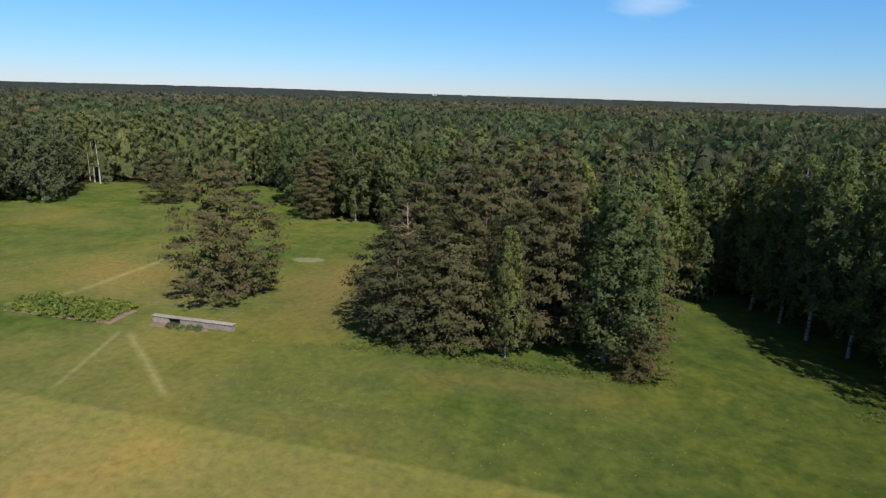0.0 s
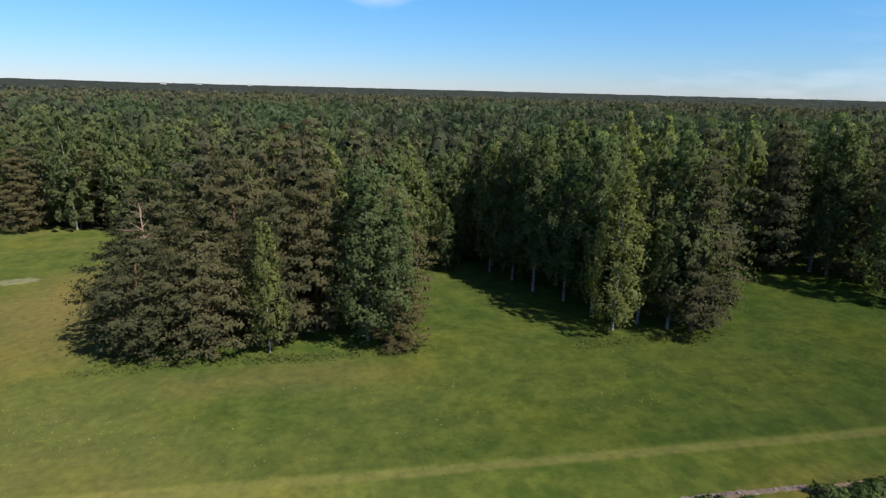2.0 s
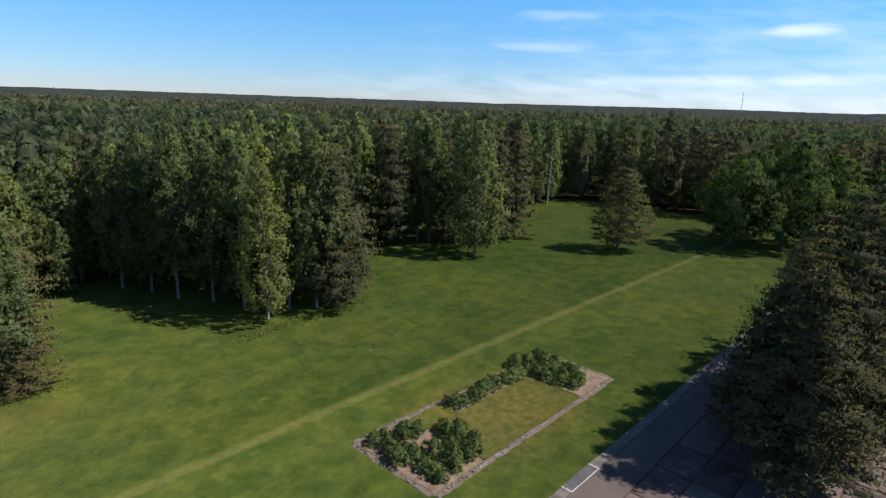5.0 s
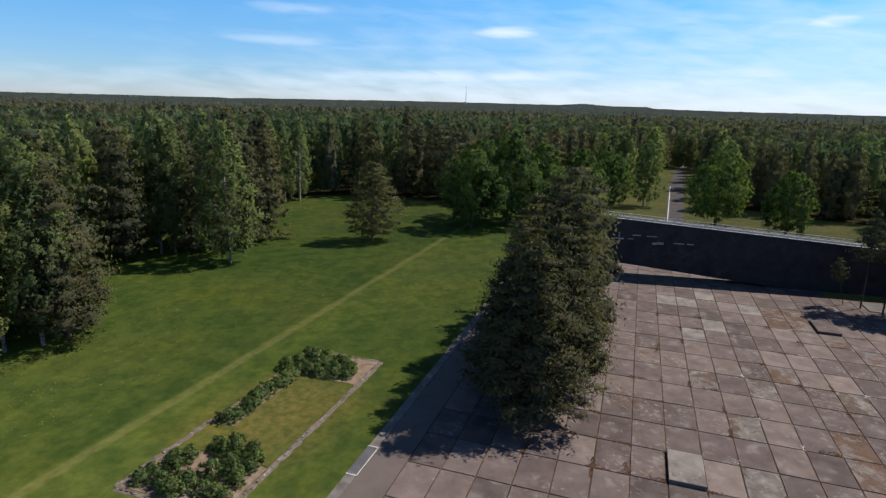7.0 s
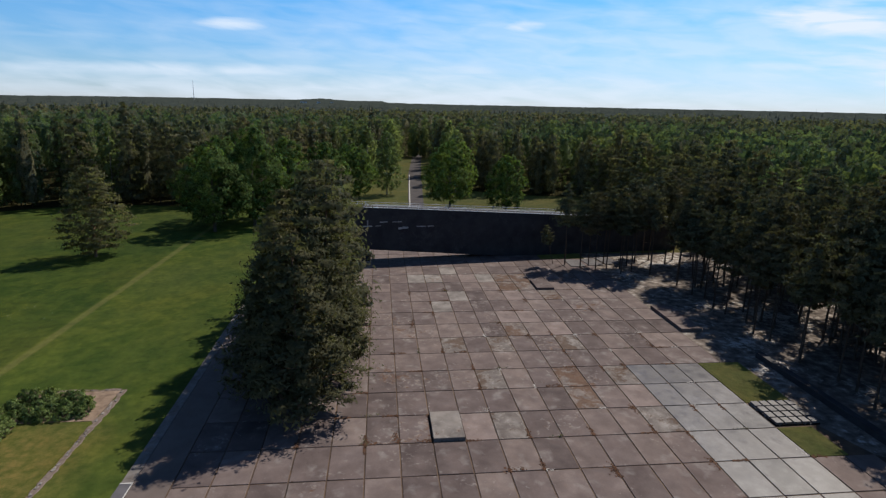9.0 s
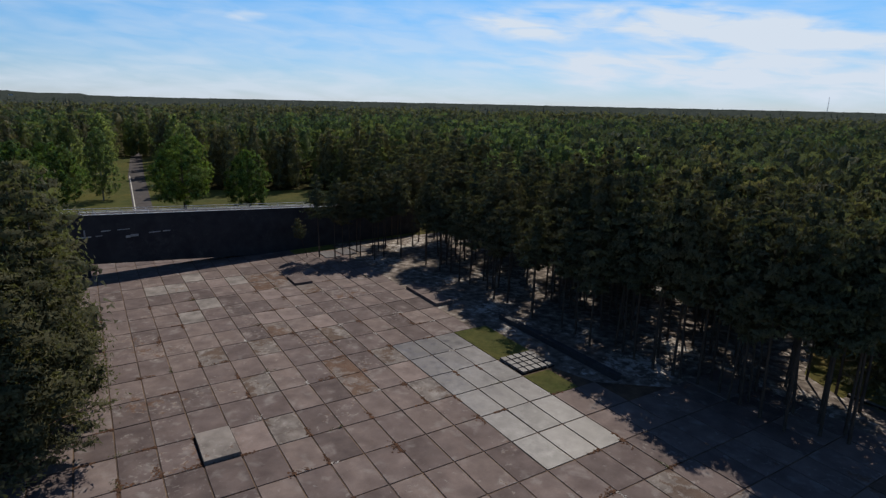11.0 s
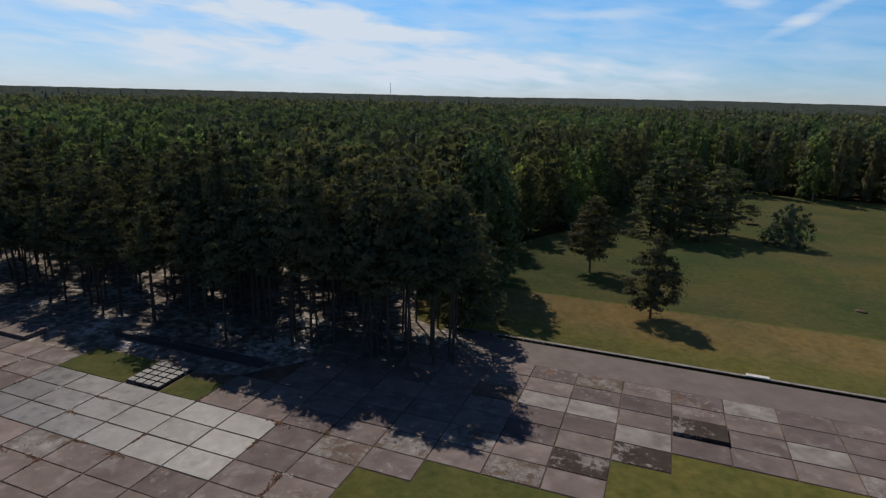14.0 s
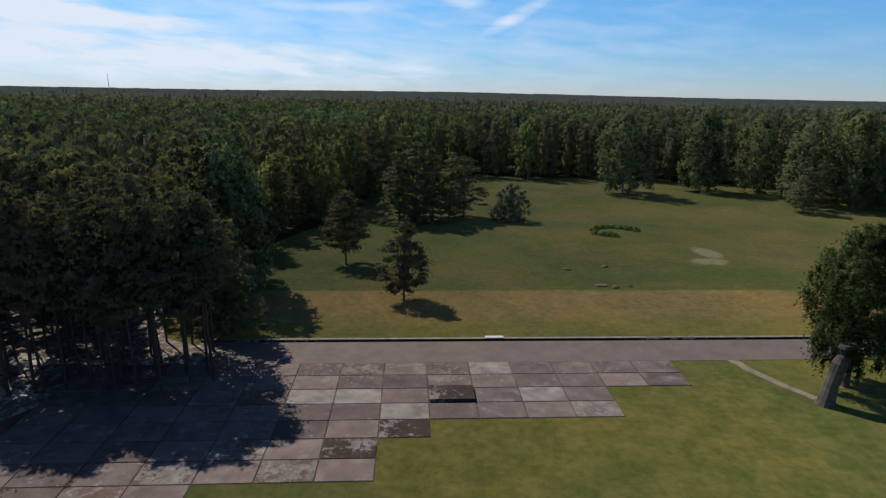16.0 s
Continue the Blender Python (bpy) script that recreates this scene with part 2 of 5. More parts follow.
def ground_material():
    m, t, b = material("meadow_grass", 0.92, 0.08)
    b.inputs["Diffuse Roughness"].default_value = 1.0
    v = coords(t)
    sep = t.nodes.new("ShaderNodeSeparateXYZ")
    t.links.new(v, sep.inputs[0])
    x, y = sep.outputs["X"], sep.outputs["Y"]
    wob = calc(t, "MULTIPLY", calc(t, "SUBTRACT", noise_tex(t, v, 0.12, 4, 0.6), 0.5), 5.0)
    yw = calc(t, "ADD", y, wob)
    big = noise_tex(t, v, 0.022, 5, 0.6, 0.6)
    mid = noise_tex(t, v, 0.34, 4, 0.6, 0.0)
    fine = noise_tex(t, v, 1.1, 5, 0.66)
    grain = noise_tex(t, v, 11.0, 3, 0.7)
    lush = mix(t, ramp(t, mid, [(0.40, (0, 0, 0)), (0.60, (1, 1, 1))]), (0.055, 0.081, 0.016), (0.096, 0.116, 0.024))
    olive = mix(t, ramp(t, mid, [(0.40, (0, 0, 0)), (0.60, (1, 1, 1))]), (0.094, 0.107, 0.025), (0.141, 0.135, 0.038))
    soft = t.nodes.new("ShaderNodeMapRange")
    soft.inputs["From Min"].default_value, soft.inputs["From Max"].default_value = 0.0, 18.0
    t.links.new(y, soft.inputs["Value"])
    green = mix(t, soft.outputs["Result"], olive, lush)
    east = calc(t, "MULTIPLY", soft.outputs["Result"], calc(t, "DIVIDE", calc(t, "ADD", x, 40.0), 50.0, True))
    green = mix(t, east, green, mix(t, 1.0, green, (0.79, 0.89, 0.67), "MULTIPLY"))
    dry = mix(t, ramp(t, mid, [(0.3, (0, 0, 0)), (0.7, (1, 1, 1))]), (0.182, 0.152, 0.053), (0.146, 0.138, 0.039))
    def band(value, lo, hi, soft):
        a = calc(t, "DIVIDE", calc(t, "SUBTRACT", value, lo), soft, True)
        z = calc(t, "DIVIDE", calc(t, "SUBTRACT", hi, value), soft, True)
        return calc(t, "MULTIPLY", a, z)

    west_fade = calc(t, "DIVIDE", calc(t, "SUBTRACT", -20.0, x), 70.0, True)
    c = mix(t, calc(t, "MULTIPLY", ramp(t, big, [(0.42, (0, 0, 0)), (0.66, (1, 1, 1))]), calc(t, "ADD", calc(t, "MULTIPLY", west_fade, 0.75), 0.2)), green, dry)

    def spot(sx, sy, rx, ry):
        a = calc(t, "POWER", calc(t, "DIVIDE", calc(t, "SUBTRACT", x, sx), rx), 2.0)
        z = calc(t, "POWER", calc(t, "DIVIDE", calc(t, "SUBTRACT", yw, sy), ry), 2.0)
        return calc(t, "SUBTRACT", 1.0, calc(t, "ADD", a, z), True)

    def track(x0, y0, x1, y1, w):
        n = math.hypot(x1 - x0, y1 - y0)
        ux, uy = (x1 - x0) / n, (y1 - y0) / n
        px, py = calc(t, "SUBTRACT", x, x0), calc(t, "SUBTRACT", y, y0)
        along = calc(t, "ADD", calc(t, "MULTIPLY", px, ux), calc(t, "MULTIPLY", py, uy))
        off = calc(t, "ABSOLUTE", calc(t, "SUBTRACT", calc(t, "MULTIPLY", px, uy), calc(t, "MULTIPLY", py, ux)))
        near = calc(t, "SUBTRACT", 1.0, calc(t, "DIVIDE", off, w), True)
        return calc(t, "MULTIPLY", near, band(along, 0.0, n, 1.0))


    # parched patches with a shape of their own, and trodden tracks
    for sx, sy, rx, ry, amount in ((-72, 84, 14, 24, 0.8), (-48, 58.5, 18, 4.0, 0.4), (-100, 78, 22, 12, 0.5), (-78, 28, 40, 14, 0.6), (-60, -150, 40, 18, 0.5), (-120, -120, 40, 14, 0.5)):
        c = mix(t, calc(t, "MULTIPLY", spot(sx, sy, rx, ry), amount), c, (0.165, 0.124, 0.047))
    c = mix(t, calc(t, "MULTIPLY", spot(-2.3, 29.3, 14, 8), 0.8), c, mix(t, ramp(t, fine, [(0.4, (0, 0, 0)), (0.62, (1, 1, 1))]), (0.105, 0.108, 0.026), (0.160, 0.122, 0.040)))
    for x0, y0, x1, y1, w in ((-94, 59, -89.7, 44.7, 0.5), (-92.5, 58.5, -78, 46.3, 0.7), (-115, 61.3, -110, 69, 1.0), (-110, 69, -109, 90, 1.0)):
        c = mix(t, calc(t, "MULTIPLY", track(x0, y0, x1, y1, w), 0.95), c, (0.21, 0.195, 0.080))
    # parched strip south of the road, heath beyond it, dry lawn west of the plaza
    ye = calc(t, "ADD", y, calc(t, "MULTIPLY", wob, 0.12))
    c = mix(t, calc(t, "MULTIPLY", band(ye, -76.0, -60.0, 5.0), 0.85), c, mix(t, ramp(t, mid, [(0.3, (0, 0, 0)), (0.7, (1, 1, 1))]), (0.125, 0.116, 0.026), (0.175, 0.146, 0.042)))
    c = mix(t, calc(t, "MULTIPLY", band(ye, -84.7, -70.0, 0.5), calc(t, "DIVIDE", calc(t, "SUBTRACT", -70.0, y), 5.0, True)), c, mix(t, ramp(t, mid, [(0.3, (0, 0, 0)), (0.7, (1, 1, 1))]), (0.165, 0.122, 0.040), (0.225, 0.160, 0.062)))
    c = mix(t, calc(t, "MULTIPLY", band(ye, -230.0, -84.7, 0.6), 0.6), c, mix(t, ramp(t, noise_tex(t, v, 0.045, 5, 0.62), [(0.42, (0, 0, 0)), (0.58, (1, 1, 1))]), (0.046, 0.064, 0.018), (0.098, 0.083, 0.033)))
    for sx, sy, rx, ry in ((-102, -101, 4.5, 2.5), (-104.5, -107.5, 3.0, 5.0), (-86, 94.6, 3.5, 1.6)):
        c = mix(t, calc(t, "MULTIPLY", ramp(t, calc(t, "MULTIPLY", spot(sx, sy, rx, ry), calc(t, "ADD", fine, 0.35)), [(0.05, (0, 0, 0)), (0.55, (0.7, 0.7, 0.7))]), 1.0), c, (0.22, 0.21, 0.13))
    for sx, sy, rx, ry in ((-48, -112, 16, 14), (-66, -118, 10, 6), (-100, -92, 22, 4), (-70, -150, 30, 8), (-73, -113.5, 1.8, 8)):
        c = mix(t, calc(t, "MULTIPLY", spot(sx, sy, rx, ry), 0.75), c, (0.066, 0.092, 0.022))
    west = calc(t, "MULTIPLY", band(yw, 10.0, 41.5, 1.5), calc(t, "DIVIDE", calc(t, "SUBTRACT", -38.0, x), 25.0, True))
    c = mix(t, calc(t, "MULTIPLY", west, 0.6), c, dry)
    # broad drifts of fresher and drier growth
    c = mix(t, 1.0, c, ramp(t, noise_tex(t, v, 0.055, 4, 0.6, 0.4), [(0.36, (0.80, 0.88, 0.90)), (0.5, (1, 1, 1)), (0.66, (1.22, 1.08, 0.98))]), "MULTIPLY")
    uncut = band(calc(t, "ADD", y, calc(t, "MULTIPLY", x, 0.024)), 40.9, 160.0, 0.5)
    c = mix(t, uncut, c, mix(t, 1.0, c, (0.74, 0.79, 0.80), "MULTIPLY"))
    # uncut swath along the mown edge, and trodden paths to the hedge
    swath = band(calc(t, "ADD", ye, calc(t, "MULTIPLY", x, 0.024)), 39.5, 41.0, 0.4)
    c = mix(t, calc(t, "MULTIPLY", swath, calc(t, "ADD", calc(t, "MULTIPLY", calc(t, "DIVIDE", calc(t, "ADD", x, 60.0), 25.0, True), 0.28), 0.1)), c, (0.18, 0.160, 0.058))
    yellow = calc(t, "MULTIPLY", ramp(t, noise_tex(t, v, 0.06, 3, 0.5), [(0.56, (0, 0, 0)), (0.66, (1, 1, 1))]), ramp(t, grain, [(0.60, (0, 0, 0)), (0.68, (1, 1, 1))]))
    yellow = calc(t, "MULTIPLY", yellow, band(y, 41.0, 90.0, 3.0))
    c = mix(t, calc(t, "MULTIPLY", yellow, 0.7), c, (0.36, 0.29, 0.02))
    c = mix(t, 1.0, c, ramp(t, fine, [(0.3, (0.76, 0.77, 0.76)), (0.5, (1, 1, 1)), (0.7, (1.22, 1.18, 1.14))]), "MULTIPLY")
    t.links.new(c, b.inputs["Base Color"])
    bump(t, b, calc(t, "ADD", fine, grain), 0.5, 0.10)
    return m


GRASS = ground_material()


def mineral(name, stops, scale, rough=0.85, stain=None, stain_range=(0.55, 0.7), relief=0.02, vary=True, spec=0.35, scuff=None):
    m, t, b = material(name, rough, spec)
    v = coords(t)
    o = t.nodes.new("ShaderNodeObjectInfo")
    shift = t.nodes.new("ShaderNodeVectorMath")
    shift.operation = "ADD"
    comb = t.nodes.new("ShaderNodeCombineXYZ")
    for k in range(3):
        t.links.new(calc(t, "MULTIPLY", o.outputs["Random"], 61.0 + 17 * k), comb.inputs[k])
    t.links.new(v, shift.inputs[0])
    t.links.new(comb.outputs[0], shift.inputs[1])
    v = shift.outputs[0]
    world_pos = t.nodes.new("ShaderNodeNewGeometry").outputs["Position"]
    c = ramp(t, noise_tex(t, v, scale, 4, 0.55), stops)
    if vary:
        tone = ramp(t, o.outputs["Random"], [(0.0, (0.72, 0.71, 0.72)), (0.35, (0.93, 0.92, 0.93)), (0.7, (1.08, 1.07, 1.06)), (0.92, (1.18, 1.17, 1.14)), (0.96, (1.2, 1.2, 1.18)), (1.0, (1.45, 1.44, 1.42))])
        c = mix(t, 1.0, c, tone, "MULTIPLY")
    if stain:
        n = calc(t, "ADD", calc(t, "MULTIPLY", noise_tex(t, world_pos, 0.11, 3, 0.6), 0.5), calc(t, "MULTIPLY", noise_tex(t, world_pos, 1.1, 8, 0.74, 0.3), 0.5))
        lo, hi = stain_range
        if scuff:
            c = mix(t, calc(t, "MULTIPLY", ramp(t, n, [(lo - 0.03, (0, 0, 0)), (lo, (0.5, 0.5, 0.5))]), ramp(t, noise_tex(t, world_pos, 2.2, 3, 0.6), [(0.5, (0, 0, 0)), (0.6, (1, 1, 1))])), c, scuff)
        c = mix(t, ramp(t, n, [(lo, (0, 0, 0)), (hi, (0.85, 0.85, 0.85))]), c, stain)
    if scuff:
        sp = t.nodes.new("ShaderNodeSeparateXYZ")
        tc = t.nodes.new("ShaderNodeTexCoord")
        t.links.new(tc.outputs["Object"], sp.inputs[0])
        ex = calc(t, "SUBTRACT", calc(t, "ABSOLUTE", sp.outputs["X"]), 1.95)
        ey = calc(t, "SUBTRACT", calc(t, "ABSOLUTE", sp.outputs["Y"]), 1.10)
        rim = calc(t, "DIVIDE", calc(t, "MAXIMUM", ex, ey), 0.4, True)
        chip = noise_tex(t, v, 1.5, 6, 0.72)
        # soft clouding, pale lime bloom, chipped pale rims and dark earth at the joints
        c = mix(t, 1.0, c, ramp(t, noise_tex(t, v, 0.55, 3, 0.5, 0.3), [(0.34, (0.88, 0.87, 0.88)), (0.5, (1, 1, 1)), (0.66, (1.14, 1.13, 1.12))]), "MULTIPLY")
        c = mix(t, ramp(t, noise_tex(t, v, 0.62, 3, 0.5, 0.2), [(0.58, (0, 0, 0)), (0.76, (0.4, 0.4, 0.4))]), c, scuff)
        c = mix(t, calc(t, "MULTIPLY", rim, ramp(t, chip, [(0.62, (0, 0, 0)), (0.68, (0.8, 0.8, 0.8))])), c, scuff)
        c = mix(t, calc(t, "MULTIPLY", rim, ramp(t, chip, [(0.30, (0.9, 0.9, 0.9)), (0.40, (0, 0, 0))])), c, (0.06, 0.036, 0.024))
    c = mix(t, 1.0, c, ramp(t, noise_tex(t, v, 9, 4, 0.6), [(0.3, (0.93, 0.93, 0.93)), (0.7, (1.06, 1.06, 1.06))]), "MULTIPLY")
    t.links.new(c, b.inputs["Base Color"])
    r = ramp(t, noise_tex(t, v, 0.8, 4, 0.6), [(0.35, (rough - 0.12,) * 3), (0.7, (min(1, rough + 0.1),) * 3)])
    t.links.new(r, b.inputs["Roughness"])
    bump(t, b, noise_tex(t, v, 9, 6, 0.7), 0.4, relief)
    return m


SLAB = mineral("weathered_concrete_slab", [(0.3, (0.102, 0.079, 0.074)), (0.55, (0.126, 0.099, 0.093)), (0.8, (0.160, 0.129, 0.122))], 0.5, 0.86, (0.105, 0.058, 0.037), (0.585, 0.625), spec=0.10, scuff=(0.27, 0.252, 0.24))
# paler concrete; bluish tint and mottling paint part of its sky sheen
SLAB_NEW = mineral("pale_concrete_slab", [(0.3, (0.074, 0.068, 0.071)), (0.7, (0.111, 0.103, 0.106))], 0.7, 0.44, (0.172, 0.164, 0.168), (0.50, 0.66), spec=0.30)
SLAB_BLOOM = mineral("lime_bloomed_slab", [(0.3, (0.135, 0.118, 0.108)), (0.7, (0.215, 0.192, 0.178))], 0.55, 0.85, (0.105, 0.06, 0.04), (0.57, 0.62), vary=False, spec=0.12, scuff=(0.30, 0.28, 0.262))
SLAB_WORN = mineral("crumbling_concrete_slab", [(0.3, (0.105, 0.088, 0.080)), (0.55, (0.150, 0.130, 0.120)), (0.8, (0.24, 0.215, 0.20))], 0.9, 0.9, (0.082, 0.054, 0.040), (0.505, 0.535), vary=False, spec=0.10, scuff=(0.30, 0.28, 0.265))
SLAB_MOSSY = mineral("moss_eaten_slab", [(0.3, (0.115, 0.098, 0.092)), (0.7, (0.20, 0.18, 0.17))], 0.7, 0.92, (0.022, 0.013, 0.009), (0.445, 0.475), vary=False, spec=0.06)
SLAB_RUST = mineral("rust_stained_slab", [(0.3, (0.105, 0.085, 0.078)), (0.7, (0.165, 0.138, 0.126))], 0.7, 0.92, (0.095, 0.056, 0.038), (0.50, 0.54), vary=False, spec=0.06, scuff=(0.27, 0.25, 0.235))
# lichen-dark stone for the plinth; on the road kerb it paints face shade
SLAB_DARK = mineral("lichen_and_shade_dark", [(0.35, (0.014, 0.010, 0.008)), (0.65, (0.034, 0.024, 0.019))], 1.2, 0.95, (0.22, 0.20, 0.19), (0.535, 0.555), vary=False, spec=0.04)
SOIL = mineral("joint_soil", [(0.32, (0.028, 0.020, 0.015)), (0.5, (0.075, 0.046, 0.030)), (0.7, (0.13, 0.085, 0.052))], 0.35, 0.95, vary=False)
# sand with sun dapples painted in as pale patches on a darker base
GRAVEL = mineral("sun_dappled_sand", [(0.35, (0.074, 0.060, 0.051)), (0.55, (0.165, 0.137, 0.118)), (0.72, (0.36, 0.325, 0.29))], 0.9, 0.95, (0.43, 0.40, 0.37), (0.545, 0.585), vary=False, spec=0.05)
ASPHALT = mineral("worn_asphalt", [(0.3, (0.095, 0.073, 0.066)), (0.7, (0.124, 0.097, 0.087))], 0.35, 0.9, vary=False)
TARMAC = mineral("dark_avenue_asphalt", [(0.3, (0.050, 0.044, 0.044)), (0.7, (0.075, 0.067, 0.066))], 0.3, 0.9, vary=False, spec=0.1)
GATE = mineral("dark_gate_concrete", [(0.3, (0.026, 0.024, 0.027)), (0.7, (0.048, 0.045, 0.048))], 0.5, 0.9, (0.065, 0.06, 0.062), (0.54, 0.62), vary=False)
PALE = mineral("pale_kerb_stone", [(0.3, (0.30, 0.29, 0.28)), (0.7, (0.46, 0.45, 0.43))], 1.5, 0.85)
KERB = mineral("worn_kerb_stone", [(0.3, (0.13, 0.115, 0.105)), (0.7, (0.22, 0.2, 0.185))], 1.5, 0.9, (0.08, 0.06, 0.045), (0.5, 0.6))
RUBBLE = mineral("crumbled_footing", [(0.3, (0.115, 0.088, 0.072)), (0.6, (0.165, 0.130, 0.112)), (0.75, (0.26, 0.22, 0.20))], 2.2, 0.95, (0.075, 0.075, 0.025), (0.56, 0.62), vary=False, spec=0.05)
METAL = mineral("galvanised_metal", [(0.3, (0.42, 0.43, 0.45)), (0.7, (0.6, 0.61, 0.63))], 2.0, 0.45, vary=False)
STONE = mineral("grey_carved_stone", [(0.3, (0.075, 0.064, 0.058)), (0.7, (0.14, 0.122, 0.112))], 1.4, 0.9, (0.05, 0.042, 0.036), (0.5, 0.6), vary=False, spec=0.1)
PATH_SAND = mineral("trodden_path", [(0.3, (0.13, 0.108, 0.078)), (0.7, (0.215, 0.182, 0.14))], 1.2, 0.95, vary=False, spec=0.05)
TIMBER = mineral("weathered_grey_timber", [(0.3, (0.19, 0.165, 0.145)), (0.7, (0.33, 0.30, 0.27))], 3.0, 0.9)
BEDSOIL = mineral("bed_soil", [(0.3, (0.12, 0.08, 0.055)), (0.7, (0.25, 0.18, 0.13))], 1.3, 0.95, vary=False)
PLASTER = mineral("far_white_wall", [(0.3, (0.6, 0.6, 0.6)), (0.7, (0.75, 0.75, 0.74))], 0.1, 0.9, vary=False)


# ---- mesh helpers ----
def raw_mesh(name, verts, faces, mats, smooth=False):
    me = bpy.data.meshes.new(name)
    me.from_pydata(verts, [], faces) if not isinstance(verts, np.ndarray) else fast(me, verts, faces)
    for mm in mats if isinstance(mats, (list, tuple)) else [mats]:
        me.materials.append(mm)
    if smooth:
        me.polygons.foreach_set("use_smooth", [True] * len(me.polygons))
    return me


def fast(me, verts, tris):
    n = len(tris)
    me.vertices.add(len(verts))
    me.vertices.foreach_set("co", np.asarray(verts, np.float32).ravel())
    me.loops.add(n * 3)
    me.loops.foreach_set("vertex_index", np.asarray(tris, np.int32).ravel())
    me.polygons.add(n)
    me.polygons.foreach_set("loop_start", np.arange(0, n * 3, 3, dtype=np.int32))
    me.update(calc_edges=True)


def part(name, bm, mat, parent, label=""):
    me = bpy.data.meshes.new(name)
    bm.to_mesh(me)
    bm.free()
    me.materials.append(mat)
    ob = new(name, me)
    ob.parent = parent
    if label:
        tagged(ob, label)
    return ob


def thing(name, label, category, group="", kind="", at=(0, 0, 0), turn=0.0):
    ob = tagged(new(name), label, category, group, kind)
    ob.matrix_basis = pose(*at, 0, 0, turn)
    return ob


def box_bm(lo, hi, bevel=0.0, bm=None):
    bm = bm or bmesh.new()
    m = Matrix.LocRotScale([(a + b) / 2 for a, b in zip(lo, hi)], None, [b - a for a, b in zip(lo, hi)])
    r = bmesh.ops.create_cube(bm, size=1, matrix=m)
    if bevel:
        edges = list({e for v in r["verts"] for e in v.link_edges})
        bmesh.ops.bevel(bm, geom=edges, offset=bevel, segments=1, affect="EDGES")
    return bm


def tube(points, radii, sides):
    """Tapered tube along points: arrays of vertices and triangles."""
    pts = np.asarray(points, float)
    n = len(pts)
    ang = np.arange(sides) * 2 * np.pi / sides
    vs, fs = [], []
    for k in range(n):
        d = pts[min(k + 1, n - 1)] - pts[max(k - 1, 0)]
        d = d / (np.linalg.norm(d) + 1e-9)
        ref = np.array([0, 0, 1.0]) if abs(d[2]) < 0.9 else np.array([1.0, 0, 0])
        u = np.cross(d, ref)
        u /= np.linalg.norm(u)
        w = np.cross(d, u)
        vs.append(pts[k] + radii[k] * (np.cos(ang)[:, None] * u + np.sin(ang)[:, None] * w))
    for k in range(n - 1):
        for s in range(sides):
            a, b2 = k * sides + s, k * sides + (s + 1) % sides
            fs += [(a, b2, b2 + sides), (a, b2 + sides, a + sides)]
    return np.concatenate(vs), np.array(fs)


def join(pieces):
    vs, fs, base = [], [], 0
    for v, f in pieces:
        vs.append(v)
        fs.append(np.asarray(f) + base)
        base += len(v)
    return np.concatenate(vs), np.concatenate(fs)


def leaf_tris(centres, size, r, normals, loose=0.5, slim=1.0, axis=None, soft=0.4):
    """One small triangle per centre, facing roughly along its normal and pointing along its axis; also the soft normals of the crown."""
    n = len(centres)
    a = r.normal(size=(n, 3))
    a /= np.linalg.norm(a, axis=1)[:, None]
    a = normals + a * loose
    a /= np.linalg.norm(a, axis=1)[:, None] + 1e-9
    u = r.normal(size=(n, 3))
    if axis is not None:
        u = axis + u * 0.33
        u -= a * (u * a).sum(1)[:, None]
    else:
        u = np.cross(a, u)
    u /= np.linalg.norm(u, axis=1)[:, None] + 1e-9
    smooth = normals / (np.linalg.norm(normals, axis=1)[:, None] + 1e-9) + a * soft
    smooth /= np.linalg.norm(smooth, axis=1)[:, None] + 1e-9
    w = np.cross(a, u)
    s = (size * r.uniform(0.6, 1.35, n))[:, None]
    v = np.stack([centres + u * s * 0.62, centres - u * s * 0.38 + w * s * 0.5 * slim, centres - u * s * 0.38 - w * s * 0.5 * slim], 1).reshape(-1, 3)
    return v, np.arange(n * 3).reshape(-1, 3), np.repeat(smooth, 3, 0)


def leaf_mesh(name, leaves, mat):
    v, f, n = leaves
    me = raw_mesh(name, v, f, mat, True)
    me.normals_split_custom_set_from_vertices(n.tolist())
    return me


# ---- trees ----
PROFILE = {
    "pine": lambda u: np.minimum(1, 0.70 + u * 1.4) * (1 - u ** 2.6) ** 0.62,
    "tall": lambda u: np.minimum(1, 0.55 + u * 1.6) * (1 - u ** 1.9) ** 0.75,
    "clump": lambda u: np.minimum(1, 0.82 + u) * (1 - u ** 1.5) ** 0.72,
    "cone": lambda u: np.minimum(1, 0.8 + u * 1.4) * (1.01 - u) ** 0.72,
    "spire": lambda u: np.minimum(1, 0.8 + u) * (1.01 - u) ** 0.8 + 0.03,
    "birch": lambda u: np.minimum(1, 0.62 + u * 1.4) * (1.005 - u ** 2.1) ** 0.7,
    "round": lambda u: np.minimum(1, 0.66 + u * 1.5) * (1 - u ** 2.8) ** 0.55,
    "bush": lambda u: np.minimum(1, 0.85 + u) * (1 - u ** 2.2) ** 0.6,
}
NEEDLED = ("pine", "tall", "clump", "cone", "spire")


